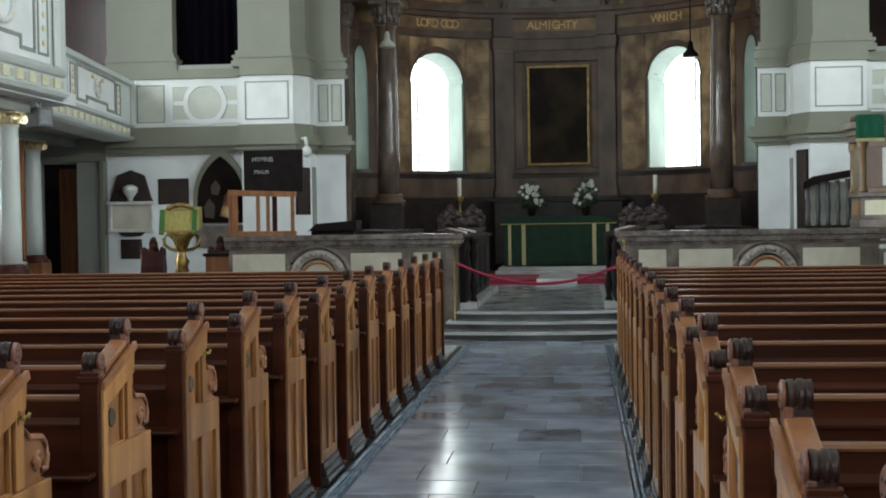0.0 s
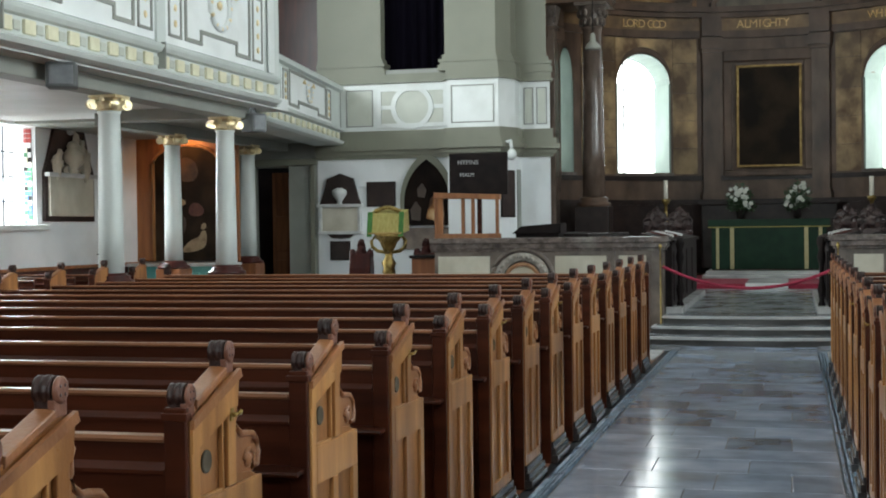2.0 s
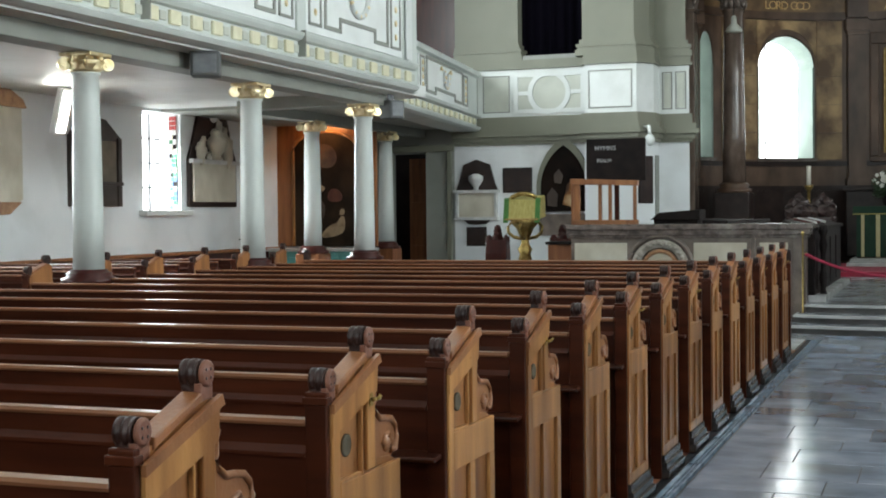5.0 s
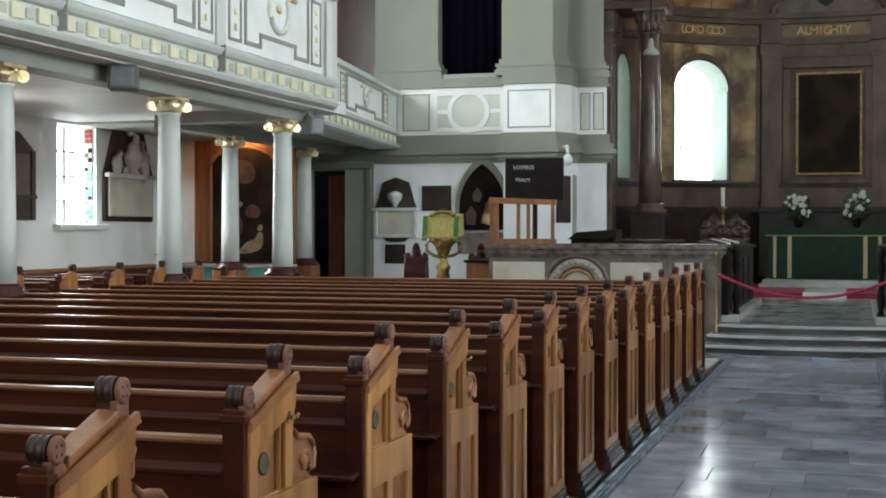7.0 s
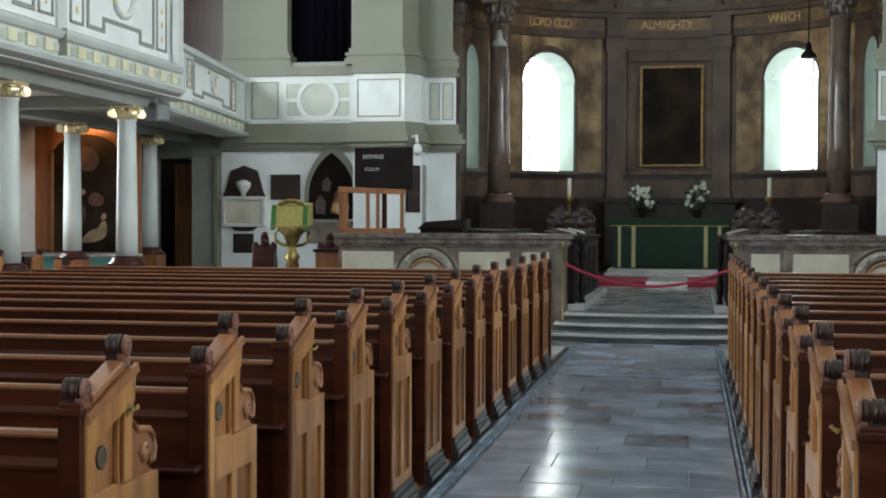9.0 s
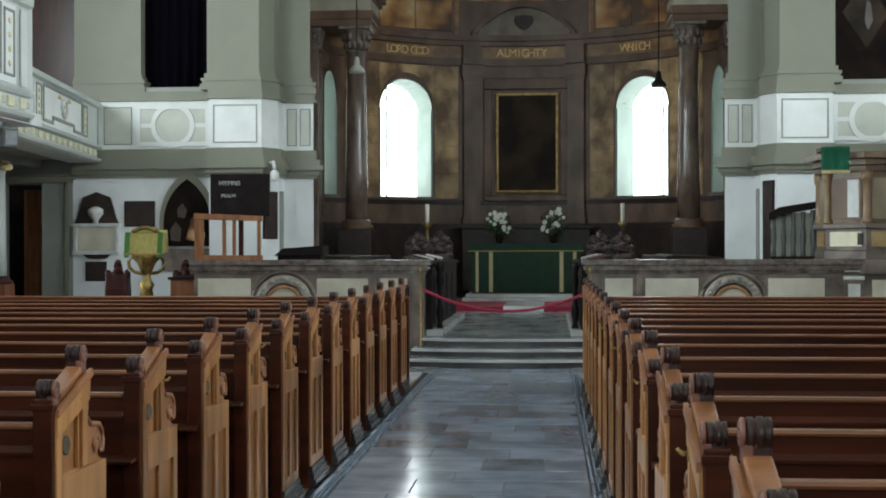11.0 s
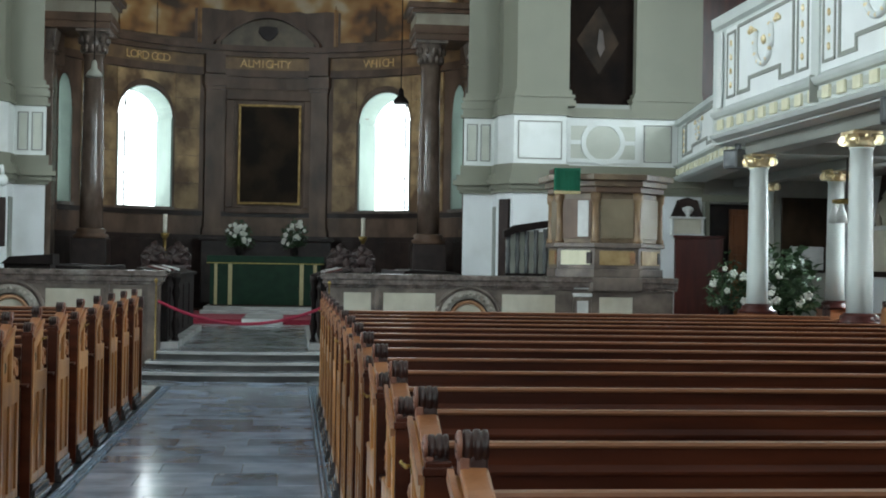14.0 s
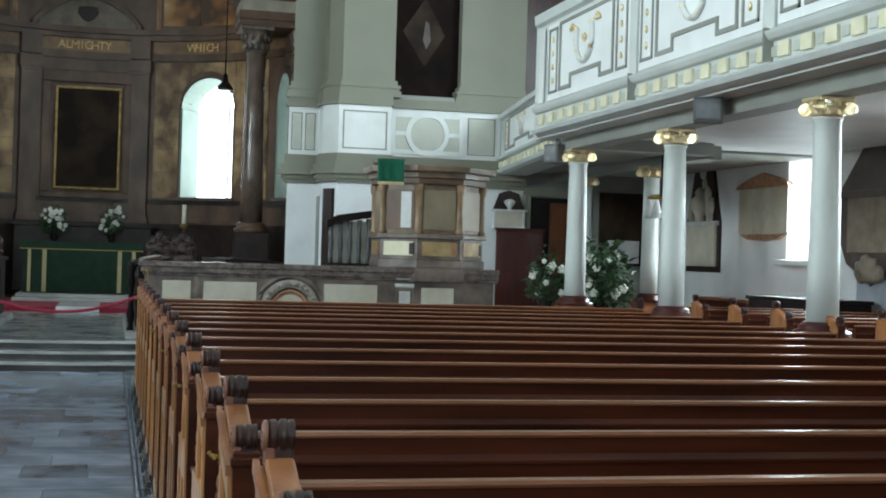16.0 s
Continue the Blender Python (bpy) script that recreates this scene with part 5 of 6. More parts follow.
rows = [[c.verts.new((-0.175 + 0.35 * i / n, -0.012 * math.sin(i * 1.3) * (1 - j / 6) - 0.02 * (j == 6), 0.04 + 0.30 * j / 6)) for i in range(n + 1)] for j in range(7)]
rows.append([c.verts.new((-0.175 + 0.35 * i / n, 0.28, 0.36)) for i in range(n + 1)])
for a, b in zip(rows, rows[1:]):
    for i in range(n):
        c.faces.new((a[i], a[i + 1], b[i + 1], b[i])).smooth = True
bmesh.ops.solidify(c, geom=c.faces[:], thickness=0.008)
part("cloth", c, EMERALD, P)
part("fringe", bx(-0.175, 0.175, -0.018, -0.004, 0.005, 0.045), BANDCLOTH, P, "gold fringe")
part("desk", bx(-0.17, 0.17, 0.02, 0.36, 0.28, 0.335, bevel=0.01), DARK, P)

P = thing("pulpit_stair_rail", "dark wooden balustrade of the pulpit stair", "railing", at(3.08, 18.3, 0.3))
part("handrail", prism(bmesh.new(), [(-0.15, 1.52), (0.0, 1.60), (0.5, 1.68), (0.5, 1.78), (0.0, 1.70), (-0.15, 1.62)], "y", -0.02, 0.11, bevel=0.01), EBONY, P)
part("bottom_rail", bx(-0.12, 0.5, 0.0, 0.09, 0.95, 1.04, bevel=0.01), EBONY, P)
part("base_block", bx(-0.12, 0.5, 0.0, 0.3, 0.0, 0.95), PINKMARBLE, P)
for k in range(5):
    part("baluster", lathe(bmesh.new(), [(0.035, 1.04), (0.026, 1.15), (0.04, 1.3), (0.026, 1.45), (0.035, 1.58 + 0.02 * k)], (-0.08 + 0.13 * k, 0.045, 0), 10), SPEAKER, P, "grey turned baluster")
part("back_panel", bx(-0.1, 0.5, 0.10, 0.13, 0.95, 1.62), PANELGREY, P, "pale grey panel")

# ---- north side: lectern, desk, notice board ----
P = thing("lectern", "brass lectern draped with a lime-gold cloth with green ribbons", "lectern", at(-5.48, 18.0))
part("stand", lathe(bmesh.new(), [(0.3, 0.0), (0.3, 0.06), (0.14, 0.12), (0.07, 0.3), (0.11, 0.5), (0.06, 0.62), (0.06, 0.78), (0.095, 0.84), (0.075, 0.9), (0.105, 0.97), (0.06, 1.04), (0.05, 1.12), (0.09, 1.18), (0.12, 1.26), (0.19, 1.33), (0.2, 1.38)], (0, 0, 0), 20), BRASS, P, "turned brass stand")
for a in (180, 270, 0):
    ca, sa = math.cos(radians(a)), math.sin(radians(a))
    part("bracket", tube(bmesh.new(), [(r * ca, r * sa, z) for r, z in ((0.05, 1.12), (0.16, 1.14), (0.24, 1.2), (0.25, 1.28), (0.2, 1.34))], 0.024, 8), BRASS, P)
dk = bmesh.new()
prism(dk, [(-0.16, 1.38), (-0.10, 1.66), (0.16, 1.72), (0.2, 1.42)], "x", -0.25, 0.25, bevel=0.012)
part("book_desk", dk, LIME, P, "lime-gold cloth")
for x in (-0.262, 0.192):
    rb = prism(bmesh.new(), [(-0.185, 1.34), (-0.115, 1.685), (-0.105, 1.685), (-0.17, 1.34)], "x", x, x + 0.07)
    part("ribbon", rb, GRASS, P, "green ribbon")
part("edge_trim", bx(-0.24, 0.24, -0.18, -0.16, 1.375, 1.40, bevel=0.004), OLDGILT, P)
cr = bmesh.new()
for k in range(9):
    ball(cr, (-0.16 + 0.04 * k, -0.05, 1.70 + 0.045 * math.sin(math.pi * k / 8)), 0.038, 1)
part("carved_crest", cr, BRASS, P)

P = thing("reading_desk", "tall open-framed wooden stand above the choir wall", "desk", at(-4.3, 18.0, 0.3))
for x in (-0.47, -0.12, 0.02, 0.36):
    w = 0.09 if x < -0.4 else 0.045
    part("post", bx(x, x + w, -0.05, 0.0, 1.0, 1.58, bevel=0.006), OAKRED, P)
part("top_rail", prism(bmesh.new(), [(-0.5, 1.64), (-0.5, 1.56), (0.43, 1.53), (0.43, 1.60)], "y", -0.09, 0.04, bevel=0.008), OAKRED, P)
part("bottom_rail", bx(-0.48, 0.43, -0.06, 0.02, 1.0, 1.07, bevel=0.008), OAKRED, P)
part("side_board", prism(bmesh.new(), [(-0.06, 1.0), (0.3, 1.0), (0.3, 1.5), (-0.06, 1.6)], "x", -0.5, -0.46, bevel=0.006), OAKRED, P)
part("pedestal", bx(-0.48, 0.43, -0.02, 0.35, 0.0, 1.0, bevel=0.01), OAKRED, P)

P = thing("hymn_board", "dark brown hymn board with white headings", "board", at(-4.19, 18.02, 1.9))
part("panel", bx(-0.41, 0.41, 0.0, 0.045, 0.0, 0.575, bevel=0.006), EBONY, P)
part("support", bx(-0.03, 0.03, 0.045, 0.09, -1.6, 0.5), DARK, P)
for txt, x, z, sz in (("HYMNS", -0.29, 0.42, 0.088), ("PSALM", -0.26, 0.255, 0.07)):
    cu = bpy.data.curves.new("lettering", "FONT")
    cu.body, cu.size, cu.extrude = txt, sz, 0.002
    t = new("lettering", cu)
    t.parent = P
    cu.materials.append(LETTER)
    t.matrix_basis = pose(x, -0.004, z, 90, 0, 0)

P = thing("prayer_desk", "low black wooden book desk behind the choir wall", "desk", at(-3.45, 18.4, 0.3))
part("body", bx(-0.3, 0.3, 0.0, 0.4, 0.0, 1.06), EBONY, P)
part("sloping_top", prism(bmesh.new(), [(-0.34, 1.06), (0.34, 1.06), (0.34, 1.20), (-0.22, 1.16)], "y", -0.05, 0.45, bevel=0.008), EBONY, P)

for x in (-5.98, -5.02):
    P = thing("clergy_chair", "dark carved wooden chair back", "chair", at(x, 18.3, 0.0), "clergy chairs")
    part("back", prism(bmesh.new(), [(-0.1, 0.0), (0.1, 0.0), (0.1, 0.9), (0.07, 1.1), (-0.06, 1.1), (-0.1, 0.9)], "x", -0.16, 0.16, bevel=0.015), MAROON, P)
    for cx, cz, cr in ((-0.13, 1.1, 0.05), (0.13, 1.1, 0.05), (0.0, 1.14, 0.07), (0.0, 1.24, 0.05)):
        part("carved_finial", lump(bmesh.new(), (cx, 0.0, cz), cr, (1, 0.8, 1.3), cx * 5 + cz, 0.5), MAROON, P)
    part("seat", bx(-0.22, 0.22, -0.1, 0.4, 0.42, 0.47, bevel=0.01), MAROON, P)
    for lx in (-0.2, 0.16):
        part("leg", bx(lx, lx + 0.04, 0.34, 0.38, 0.0, 0.42), MAROON, P)
P = thing("side_cupboard", "low brown wooden cupboard beside the choir wall", "cupboard", at(-4.78, 17.75, 0.0))
part("body", bx(-0.3, 0.12, 0.0, 0.4, 0.0, 1.04, bevel=0.01), DOORWOOD, P)
part("top", bx(-0.33, 0.13, -0.02, 0.42, 1.04, 1.08, bevel=0.006), EBONY, P)


# ---- choir stalls ----
def stall(s):
    P = thing("choir_stall", "dark carved choir stall with a sloping book desk", "stall", at(X(s, 0.98), 17.72, 0.3), "choir stalls")
    part("front", bx(*sorted((0.0, s * 0.06)), 0.0, 4.6, 0.0, 0.92, bevel=0.01), EBONY, P)
    part("desk", prism(bmesh.new(), [(s * -0.04, 0.92), (s * 0.4, 1.02), (s * 0.4, 1.05), (s * -0.04, 0.96)], "y", -0.05, 4.65, bevel=0.006), EBONY, P)
    part("end_panel", prism(bmesh.new(), [(0.0, 0.0), (s * 0.85, 0.0), (s * 0.85, 1.0), (s * 0.6, 1.04), (s * 0.4, 0.98), (0.0, 0.9)], "y", -0.07, 0.0, bevel=0.01), EBONY, P)
    part("seat", bx(*sorted((s * 0.6, s * 1.1)), 0.0, 4.6, 0.0, 0.45), EBONY, P)
    part("back", bx(*sorted((s * 1.1, s * 1.16)), 0.0, 4.6, 0.0, 1.05, bevel=0.01), EBONY, P)
    part("turned_post", lathe(bmesh.new(), [(0.05, 0.0), (0.05, 0.1), (0.03, 0.16), (0.055, 0.3), (0.03, 0.42), (0.03, 0.6), (0.055, 0.72), (0.035, 0.82), (0.06, 0.9), (0.05, 0.98)], (-s * 0.08, 0.25, 0), 14), EBONY, P, "turned dark post")
    part("plinth", bx(*sorted((-s * 0.14, s * 0.08)), -0.1, 4.6, 0.0, 0.09, bevel=0.012), STEPM, P, "pale worn stone plinth")
    for k, y in enumerate((0.3, 0.8, 1.5, 2.3)):
        part("book", prism(bmesh.new(), [(s * 0.06, 0.99), (s * 0.3, 1.045), (s * 0.3, 1.075), (s * 0.06, 1.02)], "y", y, y + 0.2, bevel=0.004), GREYMARBLE if k % 2 else MAROON, P, "closed book")
    for k in range(4):
        part("panel", bx(*sorted((-s * 0.012, 0.0)), 0.2 + 1.1 * k, 1.1 + 1.1 * k, 0.15, 0.8, bevel=0.006), EBONY, P)
    return P


stall(-1)
stall(1)
for s in (-1, 1):
    for du in (0.0, 0.42):
        P = thing("carved_stall_end", "carved dark stall end with scrolled poppyhead", "stall end", at(X(s, 1.5 + du), 25.4, 0.3), "carved stall ends")
        part("upright", bx(-0.16, 0.16, -0.05, 0.05, 0.0, 1.05, bevel=0.01), CARVEDDARK, P)
        h = bmesh.new()
        for a, b, r in ((-0.13, 1.14, 0.10), (0.13, 1.14, 0.10), (-0.10, 1.30, 0.085), (0.09, 1.31, 0.085), (0.0, 1.20, 0.12), (0.0, 1.40, 0.075), (-0.17, 1.02, 0.07), (0.17, 1.02, 0.07)):
            part("carved_leaf", lump(bmesh.new(), (a, 0.0, b), r, (1.0, 0.6, 1.1), a * 7 + b, 0.6), CARVEDDARK, P)
        for sg in (-1, 1):
            tube(h, [(sg * (0.17 - 0.10 * math.cos(t) * (1 - t / 9)), -0.05, 1.20 + 0.11 * math.sin(t) * (1 - t / 9)) for t in [0.5 * k for k in range(13)]], 0.022, 6)
        part("poppyhead", h, CARVEDDARK, P)
    P = thing("chancel_bench", "dark wooden bench with a black sloping top", "bench", at(X(s, 2.6), 20.4, 0.3), "chancel benches")
    part("body", bx(-0.5, 0.5, -1.2, 1.6, 0.0, 0.92), EBONY, P)
    part("sloping_top", prism(bmesh.new(), [(-0.55, 0.92), (0.7, 0.92), (0.3, 1.04), (-0.3, 1.06)], "y", -1.25, 1.65, bevel=0.01), EBONY, P)

# rope between the ends of the choir walls
for x in (-1.64, 0.52):
    P = thing("rope_post", "slim brass post at the end of the choir wall", "post", at(x, 17.16, 0.1), "rope posts")
    part("pole", lathe(bmesh.new(), [(0.05, 0.0), (0.05, 0.02), (0.01, 0.04), (0.009, 1.05), (0.02, 1.07), (0.022, 1.09), (0.008, 1.12)], (0, 0, 0), 12), BRASS, P)
    part("hook", tube(bmesh.new(), [(0, 0, 0.84), (0.03 if x < 0 else -0.03, 0, 0.83), (0.045 if x < 0 else -0.045, 0, 0.86)], 0.008, 6), BRASS, P)
P = thing("rope_barrier", "red rope slung between two brass posts", "rope", at(-0.56, 17.16, 0.0))
part("rope", tube(bmesh.new(), [(-1.05 + 2.1 * k / 24, 0.0, 0.93 - 0.03 * k / 24 - 0.26 * (1 - (k / 12 - 1) ** 2)) for k in range(25)], 0.02, 8), ROPE, P, "thick red rope")


# ---- wall monuments ----
def monument(name, label, m, w, h, kind):
    P = thing(name, label, "monument", m, "wall monuments")
    if kind == "obelisk":
        part("back_slab", prism(bmesh.new(), [(-w / 2, 0.0), (w / 2, 0.0), (w / 2, h * 0.46), (w * 0.42, h * 0.6), (w * 0.28, h * 0.93), (0, h), (-w * 0.28, h * 0.93), (-w * 0.42, h * 0.6), (-w / 2, h * 0.46)], "y", -0.05, 0.0, bevel=0.006), DARKMARBLE, P, "black marble backing")
        part("tablet", bx(-w * 0.44, w * 0.44, -0.09, -0.05, h * 0.05, h * 0.42, bevel=0.006), CREAMMARBLE, P, "cream marble tablet")
        part("ledge", bx(-w * 0.5, w * 0.5, -0.13, -0.05, h * 0.42, h * 0.46, bevel=0.006), GREYMARBLE, P)
        part("urn", lathe(bmesh.new(), [(w * 0.08, h * 0.46), (w * 0.05, h * 0.5), (w * 0.12, h * 0.58), (w * 0.135, h * 0.65), (w * 0.06, h * 0.70), (w * 0.08, h * 0.72), (w * 0.03, h * 0.77)], (0, -0.1, 0), 18), CREAMMARBLE, P, "carved marble urn")
        for q in ((-0.3, 0.53, 0.075, 1.5), (-0.24, 0.63, 0.045, 1.2), (0.25, 0.56, 0.085, 1.9), (0.2, 0.7, 0.06, 1.6), (0.09, 0.8, 0.05, 1.1), (0.33, 0.6, 0.04, 2.4), (-0.12, 0.5, 0.05, 0.8)):
            part("carved_figure", lump(bmesh.new(), (q[0] * w, -0.08, q[1] * h), q[2] * w * 1.15, (0.8, 0.5, q[3]), q[0] * 9 + w, 0.55), CREAMMARBLE, P, "carved marble figure")
        part("roundel", ball(bmesh.new(), (0, -0.06, h * 0.9), w * 0.08, 2, (1, 0.4, 1)), GREYMARBLE, P)
    elif kind == "pediment":
        part("back_slab", prism(bmesh.new(), [(-w / 2, h * 0.5), (w / 2, h * 0.5), (w * 0.42, h * 0.62), (w * 0.3, h * 0.92), (0.0, h), (-w * 0.3, h * 0.92), (-w * 0.42, h * 0.62)], "y", -0.05, 0.0, bevel=0.006), DARKMARBLE, P, "dark grey marble top")
        part("tablet", bx(-w * 0.44, w * 0.44, -0.06, 0.0, h * 0.12, h * 0.48, bevel=0.006), CREAMMARBLE, P, "cream marble tablet")
        part("ledge", bx(-w * 0.52, w * 0.52, -0.12, 0.0, h * 0.48, h * 0.53, bevel=0.006), GREYMARBLE, P)
        part("sill", bx(-w * 0.5, w * 0.5, -0.1, 0.0, h * 0.07, h * 0.12, bevel=0.006), GREYMARBLE, P)
        part("apron", prism(bmesh.new(), [(-w * 0.3, h * 0.07), (w * 0.3, h * 0.07), (w * 0.2, h * 0.01), (0, 0), (-w * 0.2, h * 0.01)], "y", -0.05, 0.0), DARKMARBLE, P)
        for sx in (-0.47, 0.41):
            part("side_pilaster", bx(sx * w, (sx + 0.06) * w, -0.09, 0.0, h * 0.12, h * 0.48, bevel=0.004), GREYMARBLE, P)
        part("urn", lathe(bmesh.new(), [(w * 0.06, h * 0.53), (w * 0.05, h * 0.57), (w * 0.16, h * 0.68), (w * 0.16, h * 0.74), (w * 0.05, h * 0.78)], (0, -0.08, 0), 16), GREYMARBLE, P, "small marble urn")
    elif kind == "board":
        part("back_board", prism(bmesh.new(), [(-w / 2, 0.0), (w / 2, 0.0), (w / 2, h * 0.78), (w * 0.2, h * 0.98), (0, h), (-w * 0.2, h * 0.98), (-w / 2, h * 0.78)], "y", -0.06, 0.0, bevel=0.006), BROWNBOARD, P, "dark brown pointed board")
        part("panel", bx(-w * 0.38, w * 0.38, -0.075, -0.06, h * 0.28, h * 0.74, bevel=0.006), TANPANEL, P, "worn brown panel")
        part("lower_panel", bx(-w * 0.38, w * 0.38, -0.075, -0.06, h * 0.05, h * 0.24, bevel=0.006), BROWNBOARD, P)
        for sx in (-0.49, 0.41):
            part("side_moulding", bx(sx * w, (sx + 0.08) * w, -0.085, -0.05, 0.0, h * 0.78, bevel=0.008), BROWNBOARD, P)
        part("ledge", bx(-w * 0.5, w * 0.5, -0.1, -0.05, h * 0.24, h * 0.28, bevel=0.006), BROWNBOARD, P)
    elif kind == "shield":
        part("back_board", prism(bmesh.new(), [(-w * 0.5, h * 0.30), (-w * 0.4, h * 0.16), (0, h * 0.0), (w * 0.4, h * 0.16), (w * 0.5, h * 0.30), (w * 0.5, h * 0.72), (w * 0.16, h), (-w * 0.16, h), (-w * 0.5, h * 0.72)], "y", -0.06, 0.0, bevel=0.01), BROWNBOARD, P, "dark brown marble backing")
        part("tablet", bx(-w * 0.36, w * 0.36, -0.09, -0.05, h * 0.24, h * 0.64, bevel=0.008), TANPANEL, P, "tan marble tablet")
        part("ledge", bx(-w * 0.44, w * 0.44, -0.13, -0.05, h * 0.64, h * 0.69, bevel=0.008), BROWNBOARD, P)
        part("apron_carving", lump(bmesh.new(), (0, -0.07, h * 0.12), w * 0.14, (1.4, 0.5, 0.8), 3.0, 0.5), TANPANEL, P)
    elif kind == "slab":
        part("slab", bx(-w / 2, w / 2, -0.04, 0.0, 0.0, h, bevel=0.006), SLATEGREY if w > 1 else DARKMARBLE, P)
        part("border", bx(-w / 2 - 0.02, w / 2 + 0.02, -0.02, 0.0, -0.02, h + 0.02, bevel=0.006), EBONY, P)
    elif kind == "cartouche":
        part("tablet", prism(bmesh.new(), [(-w / 2, h * 0.12), (-w * 0.35, h * 0.05), (w * 0.35, h * 0.05), (w / 2, h * 0.12), (w / 2, h * 0.78), (-w / 2, h * 0.78)], "y", -0.06, 0.0, bevel=0.01), CREAMMARBLE, P, "cream marble tablet")
        part("pediment", prism(bmesh.new(), [(-w * 0.55, h * 0.78), (w * 0.55, h * 0.78), (w * 0.5, h * 0.84), (w * 0.25, h * 0.93), (0, h), (-w * 0.25, h * 0.93), (-w * 0.5, h * 0.84)], "y", -0.09, 0.0, bevel=0.008), ROUNDEL, P, "brown marble pediment")
        part("bracket", prism(bmesh.new(), [(-w * 0.48, h * 0.1), (w * 0.48, h * 0.1), (w * 0.3, 0.02), (0, 0), (-w * 0.3, 0.02)], "y", -0.07, 0.0, bevel=0.008), ROUNDEL, P)
    return P


def on_wall(s, y, z):
    return pose(X(s, 10.14), y + DY[s], z, 0, 0, 90 if s < 0 else -90)


monument("wall_monument", "tall obelisk monument of black and cream marble with an urn", on_wall(-1, 18.5, 1.62), 1.45, 1.58, "obelisk")
monument("wall_tablet", "dark wooden wall tablet with a pointed top", on_wall(-1, 15.4, 1.62), 1.15, 1.2, "board")
monument("wall_monument", "cream marble tablet on the aisle wall", on_wall(-1, 13.2, 1.5), 1.3, 1.7, "cartouche")
monument("wall_monument", "cream marble tablet with a brown pediment", on_wall(1, 18.3, 1.85), 1.55, 1.02, "cartouche")
monument("wall_monument", "pale marble monument with a pointed dark backing", on_wall(1, 20.4, 1.35), 1.25, 1.8, "obelisk")
monument("wall_monument", "dark pointed monument on the aisle wall", on_wall(1, 15.3, 1.25), 1.5, 1.8, "shield")
monument("wall_tablet", "grey stone tablet set in the aisle wall", on_wall(1, 14.9, 0.75), 1.5, 0.6, "slab")
monument("pier_monument", "marble wall monument with an urn and dark top", at(-7.78, 22.7, 1.28), 0.82, 1.16, "pediment")
monument("pier_tablet", "black slate wall tablet", at(-7.03, 22.7, 1.86), 0.5, 0.40, "slab")
monument("pier_tablet", "small black slate wall tablet", at(-7.8, 22.7, 0.92), 0.34, 0.30, "slab")
monument("pier_tablet", "narrow dark brass wall tablet", pose(-4.75, 22.64, 1.64, 0, 0, 62.3), 0.34, 0.77, "slab")
monument("pier_monument", "small white wall monument with a dark pediment", at(6.82, 22.7, 1.95), 0.6, 0.72, "pediment")

monument("pier_tablet", "tall dark bronze tablet on the chancel pier", pose(3.63, 22.64, 1.25, 0, 0, -62.3), 0.26, 1.3, "slab")

# pointed arch recess with a painting
P = thing("arched_painting", "dark painting in a pointed stone arch", "painting", at(-6.18, 22.7, 1.50))
def pointed(w, h, sp):
    L = [(-w / 2, 0.0), (-w / 2, sp)]
    for k in range(1, 9):
        t = k / 8
        L.append((w / 2 - w * math.cos(t * math.pi / 3), sp + (h - sp) * math.sin(t * math.pi / 3) / math.sin(math.pi / 3)))
    return L + [(-a, b) for a, b in reversed(L[:-1])]
part("arch_surround", prism(bmesh.new(), pointed(0.98, 1.30, 0.40), "y", -0.07, 0.0, bevel=0.012), STONE, P, "grey stone arch moulding")
part("canvas", prism(bmesh.new(), pointed(0.82, 1.15, 0.40), "y", -0.078, -0.02), BLACKPAINT, P)
part("painted_shape", prism(bmesh.new(), [(-0.02, 0.12), (0.14, 0.08), (0.30, 0.10), (0.31, 0.22), (0.26, 0.34), (0.18, 0.46), (0.12, 0.52), (0.06, 0.46), (0.05, 0.38)], "y", -0.081, -0.078), PAINTING2, P)
for pts in ([(-0.28, 0.1), (-0.12, 0.08), (-0.1, 0.3), (-0.2, 0.42), (-0.3, 0.28)], [(-0.16, 0.5), (-0.04, 0.48), (0.0, 0.62), (-0.08, 0.74), (-0.17, 0.64)]):
    part("painted_shape", prism(bmesh.new(), pts, "y", -0.081, -0.078), BROWNBOARD, P)
part("tablet", bx(-0.45, 0.45, -0.05, 0.0, -0.42, -0.04, bevel=0.006), PINKMARBLE, P)

